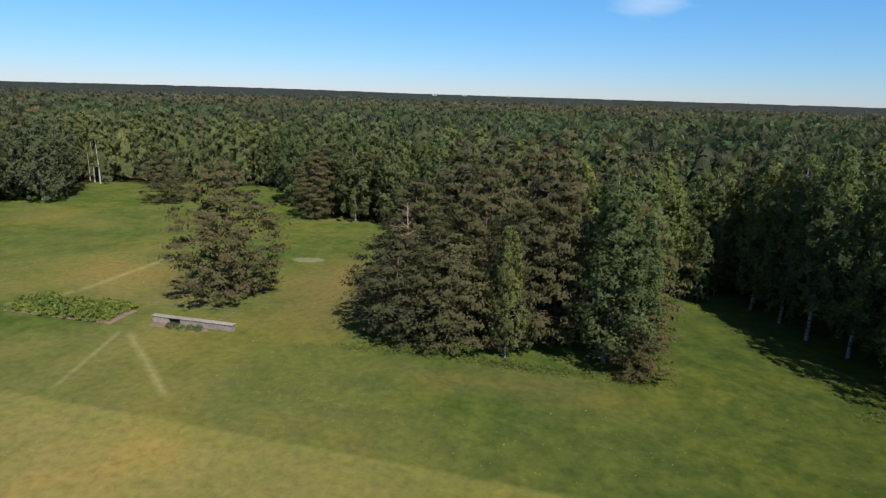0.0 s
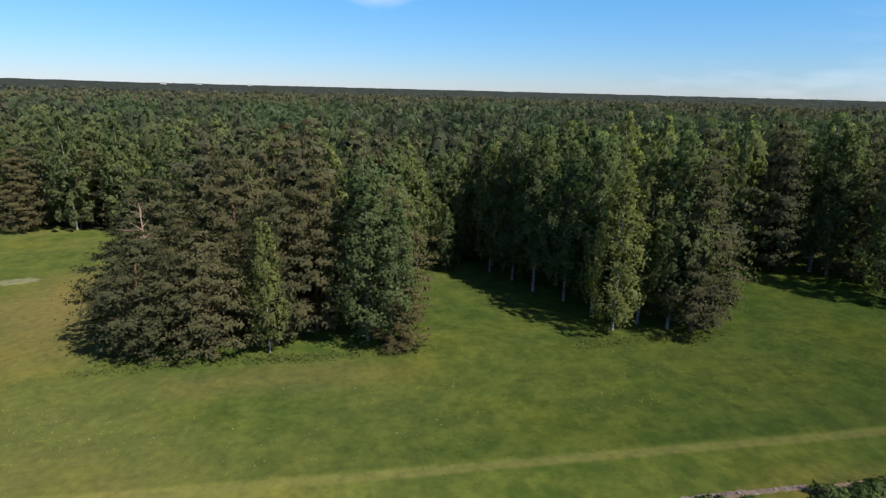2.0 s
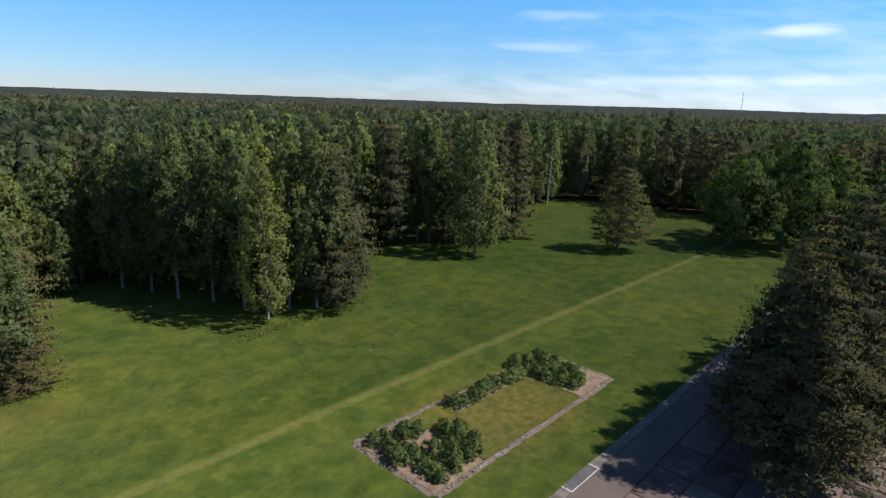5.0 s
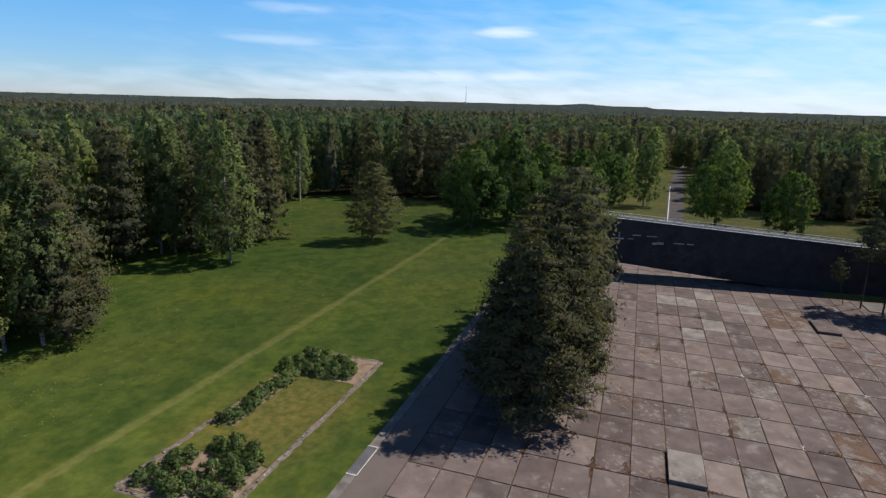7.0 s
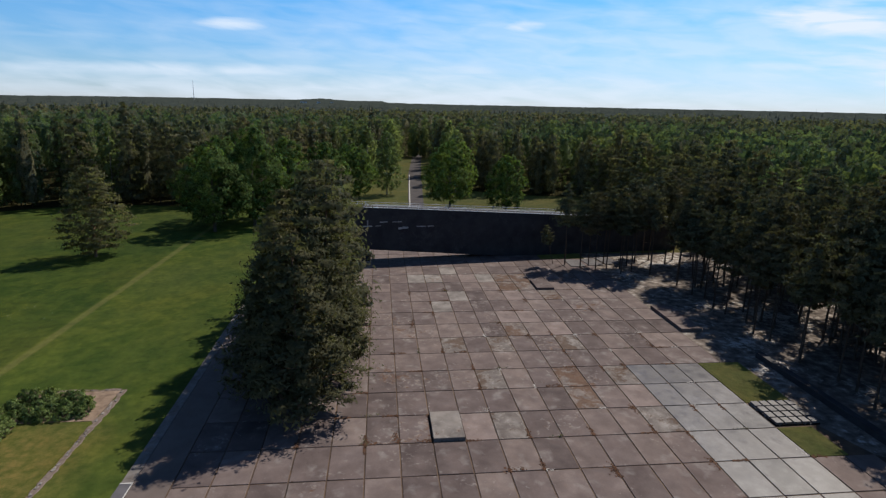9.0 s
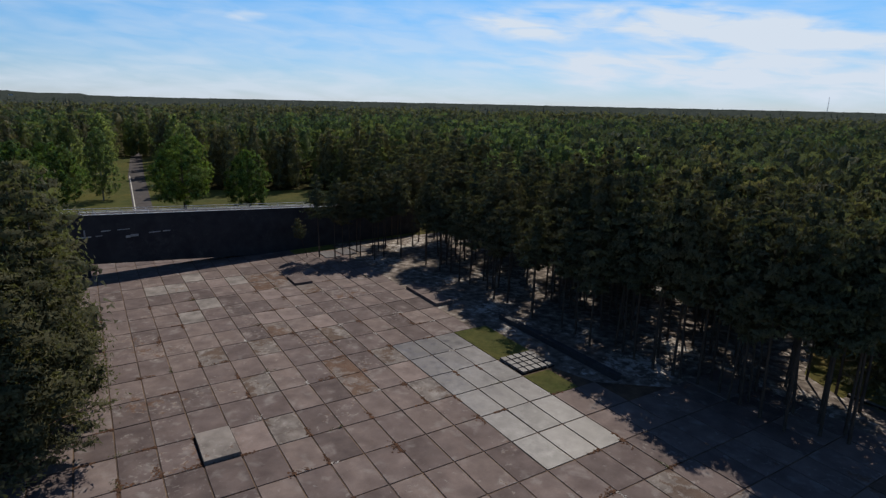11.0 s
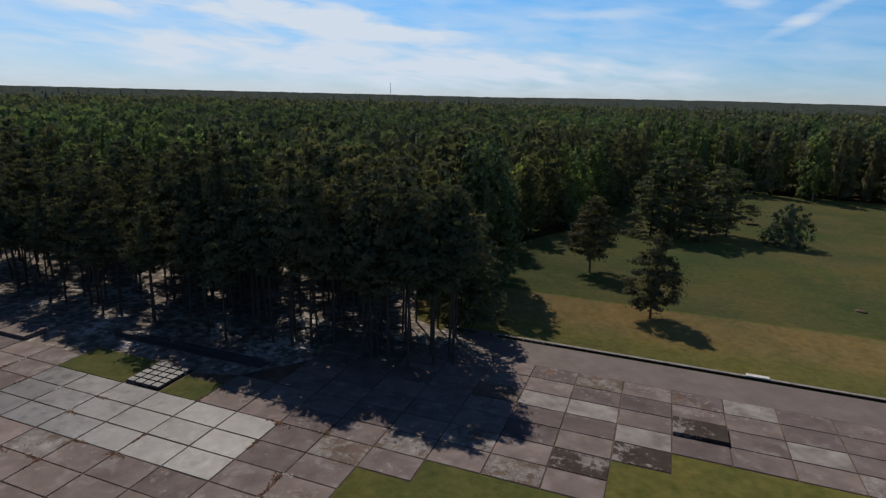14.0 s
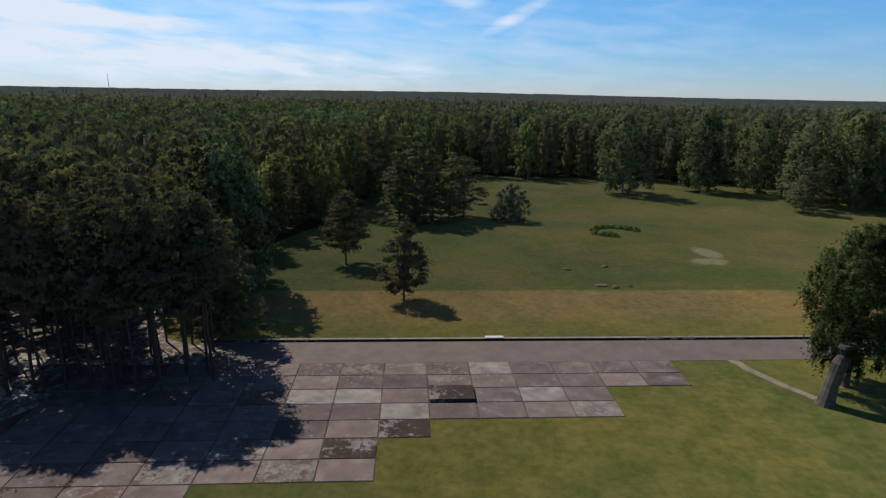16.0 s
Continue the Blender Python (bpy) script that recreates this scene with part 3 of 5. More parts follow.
def tree_data(seed, kind, h, crown_from, radius, puffs, cards, size, trunk_r, sides=7, droop=0.0, puff=1.2, flat=0.5, slim=0.8, limbs=30, inner=0.25):
    """A bent tapering trunk, limbs, and sprays of foliage gathered in puffs at the limbs' ends."""
    r = np.random.default_rng(seed)
    lean = r.normal(0, 0.018 * h, 2)
    zs = np.linspace(0, 1, 7)
    bend = np.stack([lean[0] * zs ** 2 + 0.1 * np.sin(3 * zs), lean[1] * zs ** 2 + 0.08 * np.cos(4 * zs) - 0.08, zs * h * 0.95], 1)
    wood = [tube(bend, trunk_r * (1 - 0.9 * zs) + 0.015, sides)]
    for k in range(int(crown_from * h) if kind == "tall" and cards else 0):
        z, az, L = r.uniform(0.12, crown_from) * h, r.uniform(0, 6.28), r.uniform(0.5, 1.8)
        b0 = np.array([np.interp(z, bend[:, 2], bend[:, 0]), np.interp(z, bend[:, 2], bend[:, 1]), z])
        wood.append(tube([b0, b0 + np.array([np.cos(az) * L, np.sin(az) * L, r.uniform(-0.1, 0.35) * L])], [0.035, 0.01], 3))
    prof, needle, n = PROFILE[kind], kind in NEEDLED, puffs
    grid = np.linspace(0, 0.985, 200)
    share = np.cumsum(prof(grid) + 0.12)
    u = np.interp((np.arange(n) + r.uniform(0, 1, n)) / n, share / share[-1], grid)
    whorls = max(5, int(h * (1 - crown_from) / 1.35))
    if needle:
        u = np.clip((np.floor(u * whorls) + r.normal(0.5, 0.26, n)) / whorls, 0.0, 0.985)
    az = np.arange(n) * 2.399 + r.normal(0, 0.4, n)
    lobes = r.uniform(0, 2 * np.pi, 3)
    lump = 1 + 0.16 * np.sin(2 * az + lobes[0]) + 0.15 * np.sin(3 * az + lobes[1] + 4 * u) + 0.10 * np.sin(9 * u + lobes[2])
    deep = r.uniform(size=n) < inner
    L = radius * prof(u) * lump * np.where(deep, r.uniform(0.1, 0.6, n), r.uniform(0.70, 1.04, n) if not needle else r.uniform(*((0.66, 1.1) if kind == "pine" else (0.6, 1.16)), n))
    z = h * (crown_from + (1 - crown_from) * u * 0.985)
    bx, by = np.interp(z, bend[:, 2], bend[:, 0]), np.interp(z, bend[:, 2], bend[:, 1])
    out = np.stack([np.cos(az), np.sin(az), np.zeros(n)], 1)
    root = np.stack([bx, by, z - L * (0.15 + 0.5 * u)], 1)
    root[:, 2] = np.maximum(root[:, 2], 0.3)
    tip = np.stack([bx, by, z], 1) + out * L[:, None]
    step = max(1, n // max(1, limbs))
    for k in range(0, n, step):
        if L[k] > 0.7:
            w = trunk_r * 0.34 * (1 - 0.75 * u[k])
            wood.append(tube([root[k], (root[k] + tip[k]) / 2 + np.array([0, 0, 0.08 * L[k]]), tip[k]], [w, w * 0.6, 0.012], 3))
    if not cards:
        return join(wood), None
    pr = puff * r.uniform(0.55, 1.4, n) * (0.5 + 0.5 * prof(u))
    q = r.normal(size=(n, cards, 3))
    q /= np.linalg.norm(q, axis=2)[:, :, None] + 1e-6
    ball = q.copy()
    q *= (np.minimum(np.abs(r.normal(0, 0.6, (n, cards))), 1.15) * pr[:, None])[:, :, None]
    if needle:
        along = (q * out[:, None, :]).sum(2)
        q += out[:, None, :] * (along * 0.35)[:, :, None]
        q[:, :, 2] += np.abs(along) * 0.12
    q[:, :, 2] *= flat
    if droop:
        q[:, :, 2] -= droop * np.abs(r.normal(0, 0.9, (n, cards)))
    c = tip[:, None, :] + q
    c[:, :, 2] = np.maximum(c[:, :, 2], 0.15)
    ns = ball * 0.32 + out[:, None, :] * 0.55 + np.array([0, 0, (0.22 if needle else 0.32) - 0.2 * droop])
    ax = out[:, None, :] * 0.8 + ball * 0.5 + np.array([0, 0, 0.35 if needle else -0.2])
    lv = leaf_tris(c.reshape(-1, 3), size, r, ns.reshape(-1, 3), 0.5 + 0.6 * droop, slim, ax.reshape(-1, 3) if needle else None, 0.14)
    return join(wood), lv


MESHES = {}


def tree(key, x, y, scale=1.0, turn=None, tall=1.0, group="", label=""):
    spec = KINDS[key]
    if key not in MESHES:
        wood, lv = tree_data(spec["seed"], *spec["form"])
        MESHES[key] = (raw_mesh("trunk", *wood, spec["bark"], True), leaf_mesh("crown", lv, spec["leaf"]) if spec["leaf"] else None)
    top = thing(spec["name"], label or spec["label"], "tree", group or spec["group"], at=(x, y, 0), turn=turn if turn is not None else rng.uniform(0, 360))
    top.scale = (scale, scale, scale * tall)
    for nm, me in zip(("trunk", "crown"), MESHES[key]):
        if me is None:
            continue
        ob = new(nm, me)
        ob.parent = top
    return top


def kind(seed, name, label, group, bark, leaf, *form):
    return dict(seed=seed, name=name, label=label, group=group, bark=bark, leaf=leaf, form=form)


KINDS = {}
for k in range(4):
    KINDS["open_pine%d" % k] = kind(20 + k, "pine_tree", "bushy Scots pine with branches down to the grass", "pines on the meadow", PINE_BARK, PINE,
                                    "pine", 20, 0.06, (7.2, 6.4, 6.9, 6.1)[k], 280, 62, 0.47, 0.34, 8, 0.0, 1.4, 0.36, 0.62, 50, 0.22)
    KINDS["clump_pine%d" % k] = kind(30 + k, "pine_tree", "dense dark pine standing on the plaza edge", "pine clump on the plaza edge", PINE_BARK, CLUMP,
                                     "clump" if k % 2 else "cone", 21.5, 0.09, 4.4, 240, 78, 0.45, 0.26, 7, 0.0, 1.4, 0.42, 0.5, 44, 0.3)
    KINDS["birch%d" % k] = kind(40 + k, "birch_tree", "tall leafy silver birch with hanging twigs", "birches at the meadow edge", BIRCH_BARK, BIRCH,
                                "birch", 23, (0.14, 0.10, 0.2, 0.16)[k], (3.9, 4.5, 3.6, 4.1)[k], 180, 62, 0.38, 0.22, 7, 0.42, 1.1, 0.95, 0.85, 60, 0.25)
    KINDS["grove_pine%d" % k] = kind(60 + k, "grove_pine_tree", "slender dark pine with bare lower trunk in the grove", "pines of the grove", GROVE_BARK, GROVE,
                                     "tall", 19.5, (0.47, 0.41, 0.51, 0.44)[k], (2.7, 3.0, 2.5, 2.8)[k], 80, 42, 0.50, 0.15, 6, 0.0, 1.15, 0.45, 0.62, 26, 0.3)
    KINDS["edge_pine%d" % k] = kind(80 + k, "forest_pine_tree", "tall Scots pine at the forest edge", "pines of the forest edge", GROVE_BARK, SPRUCE,
                                    "pine" if k < 2 else "cone", 20, (0.08, 0.16, 0.06, 0.04)[k], (4.1, 4.6, 3.7, 4.1)[k], 104, 37, 0.66, 0.2, 5, 0.0, 1.25, 0.46, 0.66, 12, 0.2)
    KINDS["edge_birch%d" % k] = kind(100 + k, "forest_birch_tree", "leafy birch at the forest edge", "birches of the forest edge", BIRCH_BARK, BIRCH,
                                     "birch", 20, 0.10, (3.8, 4.2, 3.5, 4.0)[k], 98, 38, 0.58, 0.17, 5, 0.35, 1.15, 0.95, 0.85, 12, 0.2)
KINDS["linden0"] = kind(120, "linden_tree", "broad round-crowned linden casting deep shade", "lindens by the gate", OAK_BARK, LINDEN, "round", 19, 0.14, 7.4, 190, 60, 0.66, 0.42, 8, 0.0, 1.6, 0.75, 0.85, 30, 0.15)
KINDS["linden1"] = kind(121, "linden_tree", "broad round-crowned linden casting deep shade", "lindens by the gate", OAK_BARK, LINDEN, "round", 18, 0.13, 6.0, 160, 60, 0.66, 0.38, 8, 0.0, 1.5, 0.75, 0.85, 30, 0.15)
KINDS["willow0"] = kind(122, "weeping_birch_tree", "dense weeping birch drooping over the lawn", "weeping tree", OAK_BARK, WILLOW, "round", 17.5, 0.20, 5.0, 300, 110, 0.34, 0.34, 8, 0.75, 0.95, 1.1, 0.8, 60, 0.25)
for k in range(2):
    KINDS["heath_birch%d" % k] = kind(130 + k, "birch_tree", "large drooping birch standing alone on the heath", "birches on the heath", BIRCH_BARK, HEATH_LEAF, "round", 22, 0.08, (8.0, 5.6)[k], 200, 44, 0.66, 0.28, 6, 0.4, 1.5, 1.0, 0.85, 20, 0.2)
KINDS["bush0"] = kind(123, "shrub_tree", "pale round willow shrub on the heath", "shrubs on the heath", OAK_BARK, PALE_LEAF, "bush", 9.5, 0.03, 4.6, 130, 56, 0.46, 0.16, 5, 0.0, 1.1, 0.8, 0.85, 20, 0.15)
for k in range(2):
    KINDS["heath_pine%d" % k] = kind(140 + k, "pine_tree", "lone young Scots pine on the dry heath", "pines on the heath", PINE_BARK, GROVE, "pine", 12.5, (0.16, 0.24)[k], (2.9, 3.5)[k], 150, 66, 0.42, 0.17, 7, 0.0, 1.05, 0.42, 0.65, 36, 0.3)
KINDS["dead0"] = kind(124, "dead_pine_tree", "bare reddish dead pine standing among live ones", "dead trees", DEAD_BARK, None, "tall", 14.0, 0.6, 2.6, 26, 0, 0.3, 0.24, 6)
KINDS["snag0"] = kind(126, "dead_birch_tree", "bare whitish dead birch trunk at the forest edge", "dead trees", PALE_TWIG, None, "spire", 15.0, 0.5, 0.9, 8, 0, 0.3, 0.26, 6)
KINDS["dead1"] = kind(125, "dead_pine_tree", "bare grey dead pine pole with short branch stubs", "dead trees", PALE_TWIG, None, "spire", 19.5, 0.35, 2.2, 34, 0, 0.3, 0.17, 6, 0.0, 1.2, 0.5, 0.8, 34)

# lone pine and the mixed clump on the meadow
tree("open_pine0", -88.2, 73.5, 1.0, 40, 1.0)
for k, (key, x, y, s, tall) in enumerate([
        ("open_pine1", -61.6, 67.6, 0.92, 0.74), ("open_pine2", -54.5, 65.6, 0.80, 0.92), ("open_pine3", -62.5, 79.0, 0.95, 0.95),
        ("open_pine0", -52.0, 75.0, 1.02, 1.05), ("open_pine2", -46.5, 68.0, 0.72, 1.25), ("birch0", -47.6, 64.5, 0.60, 1.15),
        ("open_pine1", -42.5, 70.0, 0.85, 1.25), ("edge_pine0", -44.0, 79.0, 1.2, 1.0), ("birch1", -36.6, 66.2, 1.12, 0.88),
        ("birch2", -34.0, 64.5, 0.78, 1.0), ("open_pine0", -35.0, 71.0, 0.78, 1.2), ("open_pine2", -33.0, 63.6, 0.45, 0.95), ("edge_birch3", -40.0, 82.0, 1.05, 1.05), ("edge_pine1", -57.0, 86.0, 1.2, 1.0), ("edge_pine0", -47.0, 89.0, 1.2, 1.0), ("edge_pine0", -37.0, 90.0, 1.15, 1.05), ("edge_birch1", -63.0, 92.0, 1.1, 1.0), ("edge_pine1", -53.0, 97.0, 1.1, 1.05), ("edge_pine0", -43.0, 98.0, 1.15, 1.05), ("edge_birch0", -33.0, 78.0, 1.1, 1.0)]):
    tree(key, x, y, s, 50 * k, tall, "mixed clump of trees on the meadow")
# birch stand in the middle of the meadow edge
for k, (x, y) in enumerate([(-15.0, 90.5), (-12.5, 86.0), (-11.0, 80.5), (-8.0, 76.0), (-6.0, 71.0), (-6.0, 65.0), (-1.7, 66.6), (1.4, 64.5), (3.6, 63.0), (5.5, 67.0),
                            (0.5, 70.5), (-3.0, 76.0), (-6.0, 84.0), (-11.0, 90.0), (3.5, 74.0), (6.0, 80.0), (-0.5, 83.0), (8.5, 72.0), (-13.5, 94.0), (2.0, 90.0), (-8.5, 90.0), (-5.0, 95.0), (1.0, 96.0)]):
    key = ("birch%d" if k > 19 else "edge_pine%d" if k in (13, 17) else "clump_pine%d" if k in (8, 9) else "birch%d" if k < 12 else "edge_birch%d") % (k % 4)
    tree(key, x, y, (0.92, 1.0, 1.06, 0.97, 1.02)[k % 5] * (1.15 if 12 <= k < 20 else 1.0), 67 * k, 1.04, "birch stand at the meadow edge")
for k, (x, y, s) in enumerate([(-25.1, 101.5, 0.58), (-23.7, 95.5, 0.55), (-19.0, 95.5, 0.5), (-28.0, 99.0, 0.6), (-22.0, 92.0, 0.5), (-26.5, 94.0, 0.52), (-30.0, 95.0, 0.6), (-20.5, 99.0, 0.6)]):
    tree("edge_birch%d" % (k % 4), x, y, s + 0.05, 90 * k, 1.0, "young birches at the forest edge")
# second stand further on
for k, (x, y) in enumerate([(32.6, 84.5), (40.4, 84.0), (41.9, 82.0), (44.1, 80.0), (44.0, 74.0), (40.1, 68.0), (53.1, 73.6), (58.6, 72.4), (48.5, 79.0), (36.5, 88.0), (52.0, 84.0), (46.0, 90.0), (56.0, 79.0), (29.0, 90.0)]):
    key = ("edge_pine%d" if k % 3 == 0 or k in (7, 4) else "birch%d" if k < 8 else "edge_birch%d") % (k % 4)
    tree(key, x, y, (1.0, 1.08, 1.02)[k % 3] * (0.9 if k == 7 else 1.12 if k in (1, 2, 5) else 1.0), 53 * k, 1.0 if k in (1, 2, 5) else 1.12 if k < 8 else 1.2, "mixed stand on the lawn")
tree("dead1", 102.4, 92.3, 1.0, 0, 1.0)
tree("dead0", -61.4, 71.2, 1.2, 30, 1.0)
for k, (x, y) in enumerate([(-180.0, 149.5), (-183.0, 150.6), (-186.7, 152.8)]):
    tree("snag0", x, y, (1.0, 0.85, 0.6)[k], 60 * k, 1.0)
for k, (x, y, s, tall) in enumerate([(-142.5, 130.5, 0.72, 1.0), (-99.3, 127.0, 0.82, 0.98), (-88.8, 131.5, 0.85, 0.95)]):
    tree("open_pine%d" % k, x, y, s, 77 * k, tall, "pines at the far meadow edge")
for k, (x, y, s) in enumerate([(-172.0, 122.0, 1.0), (-181.0, 121.0, 0.9), (-177.0, 130.0, 1.1)]):
    tree("heath_birch%d" % (k % 2), x, y, s * 0.9, 60 * k, 1.0, "birches at the meadow corner", "soft green spreading birch at the far meadow corner")
tree("open_pine3", 66.6, 52.0, 0.84, 10, 1.05)
for k, (key, x, y, s, tall) in enumerate([("linden0", 88.5, 36.0, 0.98, 1.05), ("linden1", 95.0, 28.5, 1.15, 1.15), ("linden0", 101.0, 37.0, 1.0, 1.1), ("linden1", 107.0, 22.0, 1.05, 1.08), ("linden1", 117.7, 14.0, 1.0, 1.05), ("linden0", 127.0, 7.0, 0.85, 1.1)]):
    tree(key, x, y, s, 80 * k, tall)
# dense pine clump at the corner of the plaza
for k, (which, x, y, s, tall) in enumerate([(0, 5.2, 6.4, 0.98, 0.86), (3, 8.0, 8.4, 0.92, 0.92), (3, 11.2, 5.4, 1.0, 0.94), (1, 13.6, 8.2, 0.92, 0.95), (0, 15.6, 4.8, 1.05, 0.94), (2, 18.4, 7.8, 0.95, 0.95), (0, 20.0, 5.2, 1.05, 0.95), (2, 24.0, 7.2, 1.0, 1.02), (0, 28.0, 6.4, 1.0, 1.05), (1, 11.8, 9.2, 0.88, 0.98), (3, 16.8, 9.6, 0.92, 0.98), (1, 21.8, 9.8, 0.92, 1.0)]):
    tree("clump_pine%d" % which, x, y, s, 70 * k, tall)
# extra pines hidden behind the clump, added mainly to widen its shadow
for k, (x, y) in enumerate([(23.0, 4.6), (32.0, 6.0), (36.5, 7.0), (41.0, 6.4)]):
    tree("edge_pine%d" % (k % 2), x, y, 1.1, 70 * k, 0.98, "pine clump on the plaza edge", "dense dark pine standing on the plaza edge")
# avenue beyond the gate
for k, (key, x, y, s, tall) in enumerate([("birch1", 143.8, -3.7, 1.0, 0.92), ("linden0", 118.5, -21.5, 0.98, 1.05), ("linden1", 109.5, -36.0, 0.82, 1.1), ("edge_birch0", 170, 3, 1.1, 1.0), ("edge_birch3", 172, -27, 1.25, 0.95),
                                          ("edge_birch2", 205, -6, 1.15, 1.0), ("birch1", 150, -27, 1.05, 0.9), ("edge_birch0", 200, -27, 1.15, 1.0), ("edge_birch3", 235, -8, 1.15, 1.0)]):
    tree(key, x, y, s, 60 * k, tall, "trees along the avenue")
# pine grove south of the plaza
g = 0
for gx in np.arange(-23, 66, 3.1):
    for gy in np.arange(-65.5, -51, 3.1):
        x, y = gx + rng.uniform(-1.3, 1.3), gy + rng.uniform(-1.3, 1.3)
        if y > (-52.6 if x < 4 else -53.6) or x < -22.5 or x < -15 and y > -54.5:
            continue
        if rng.uniform() < (0.14 if x < -8 else 0.34 if x < 50 else 0.6):
            continue
        stem = tree("grove_pine%d" % (g % 4), x, y, rng.uniform(0.84, 1.14 if x < 20 else 1.0), None, rng.uniform(0.86, 1.16))
        stem.rotation_euler = (rng.normal(0, 0.035), rng.normal(0, 0.035), rng.uniform(0, 6.28))
        g += 1
for k, (x, y) in enumerate([(-23.6, -57.4), (-22.6, -55.0), (-24.6, -55.9), (-21.4, -57.2)]):
    tree("grove_pine%d" % (k % 4), x, y, 1.02, 33 * k, 1.0)
for k in range(16):
    tree("grove_pine%d" % (k % 4), -6 + 4.6 * k, -70.0 + 3.0 * math.sin(2.3 * k), 1.0 + 0.1 * math.sin(5.1 * k), 47 * k, 1.0)
for k, x in enumerate(np.arange(2.5, 48.0, 3.4)):
    tree("grove_pine%d" % ((k + 1) % 4), x + 0.8 * math.sin(2.7 * k), -52.0 + 0.8 * math.cos(4.1 * k), 0.90 + 0.08 * math.sin(6.1 * k), 83 * k, 0.95)
for k, x in enumerate(np.arange(-20.5, 2.0, 2.5)):
    tree("grove_pine%d" % (k % 4), x + 0.5 * math.sin(3.1 * k), -53.6 + 0.7 * math.cos(5.3 * k), 1.0 + 0.08 * math.sin(7.7 * k), 61 * k, 1.02)
for k, (x, y, s) in enumerate([(54.8, -43.4, 0.8), (55.6, -38.6, 0.78), (52.4, -47.2, 0.82), (53.6, -40.8, 0.75), (57.4, -36.2, 0.8), (50.4, -49.8, 0.85), (54.0, -45.6, 0.8), (51.0, -44.6, 0.74), (58.0, -44.0, 0.8), (60.0, -54.0, 0.9), (56.5, -40.5, 0.65), (56.5, -48.0, 0.85), (55.0, -52.2, 0.95), (58.5, -50.5, 0.9), (57.2, -56.0, 0.95)]):
    tree("grove_pine%d" % (2 * (k % 2)), x, y, s, 40 * k, 1.0)
tree("edge_pine3", -23.0, -68.5, 0.95, 15, 0.8, "pines of the grove", "bushy pine with low branches at the end of the grove")
tree("edge_pine2", -20.0, -71.5, 1.0, 95, 0.85, "pines of the grove", "bushy pine with low branches at the end of the grove")
young = tree("grove_pine2", 58.4, -34.2, 0.42, 20, 1.0, "pines of the grove", "small leaning pine beside the gate wall")
young.rotation_euler = (-0.32, 0.0, 0.3)
# heath to the south
for k, (key, x, y, s, tall) in enumerate([
        ("heath_pine0", -44.5, -80.2, 1.0, 0.97), ("heath_pine1", -34.0, -98.9, 1.05, 1.02), ("edge_pine3", -42.8, -133.0, 1.2, 0.78), ("edge_pine0", -46.8, -135.4, 1.35, 0.78),
        ("edge_pine3", -50.8, -136.0, 1.25, 0.72), ("edge_pine0", -54.9, -138.1, 1.2, 0.68), ("edge_pine1", -58.6, -140.2, 1.1, 0.7), ("edge_pine3", -48.5, -131.5, 0.9, 0.85), ("bush0", -69.7, -136.5, 0.86, 1.12), ("heath_birch0", -112.5, -178.0, 1.15, 1.0),
        ("heath_birch1", -140.6, -184.0, 1.2, 1.0), ("edge_pine0", -152.5, -149.0, 1.0, 0.62), ("heath_birch0", -161.0, -161.0, 1.1, 1.0), ("heath_birch1", -171.0, -155.0, 1.3, 0.95), ("heath_birch0", -158.0, -180.0, 1.1, 1.05), ("heath_birch1", -176.0, -168.0, 1.3, 1.0), ("heath_birch0", -180.0, -148.0, 1.1, 1.0), ("edge_birch1", -88.0, -207.0, 1.1, 1.0)]):
    tree(key, x, y, s, 45 * k, tall, "trees on the heath")
for k, (x, y, sc) in enumerate([(-19.5, -83.0, 1.05), (-16.0, -88.0, 1.1), (20.0, -76.0, 1.0), (32.0, -82.0, 1.05), (2.0, -80.0, 1.0), (46.0, -78.0, 0.95)]):
    tree("heath_birch1", x, y, sc * 0.95, 71 * k, 1.05, "birches behind the grove", "bright leafy birch rising behind the grove")
tree("willow0", -92.4, -53.2, 1.1, 0, 0.96)

# ---- forest ----
CLEAR = [(-178, 112), (-182, 150), (-150, 160), (-126, 163), (-110, 135), (-95, 129), (-75, 120), (-55, 108), (-30, 98), (-15, 95), (0, 92), (20, 92), (35, 98), (60, 88),
         (85, 93), (112, 95), (124, 75), (119, 52), (128, 30), (150, 16), (175, 2), (275, -12), (275, -28), (185, -25), (152, -31), (142, -46), (138, -66), (98, -72), (76, -72), (60, -72),
         (30, -73), (0, -73), (-14, -73), (-18, -84), (-14, -102), (-26, -130), (-34, -165), (-48, -207), (-66, -212), (-117, -209), (-160, -197), (-190, -165), (-230, -120), (-230, 80)]


def inside(px, py, poly):
    hit = np.zeros(len(px), bool)
    for (x0, y0), (x1, y1) in zip(poly, poly[1:] + poly[:1]):
        c = (y0 > py) != (y1 > py)
        hit ^= c & (px < (x1 - x0) * (py - y0) / (y1 - y0 + 1e-12) + x0)
    return hit


def edge_distance(px, py, poly):
    best = np.full(len(px), 1e9)
    for (x0, y0), (x1, y1) in zip(poly, poly[1:] + poly[:1]):
        dx, dy = x1 - x0, y1 - y0
        s = np.clip(((px - x0) * dx + (py - y0) * dy) / (dx * dx + dy * dy), 0, 1)
        best = np.minimum(best, np.hypot(px - x0 - s * dx, py - y0 - s * dy))
    return best


def scatter(pitch, reach):
    n = np.arange(-reach, reach, pitch)
    gx, gy = np.meshgrid(n, n)
    gx, gy = gx.ravel() + rng.uniform(-0.42, 0.42, gx.size) * pitch - 44, gy.ravel() + rng.uniform(-0.42, 0.42, gy.size) * pitch
    return gx, gy


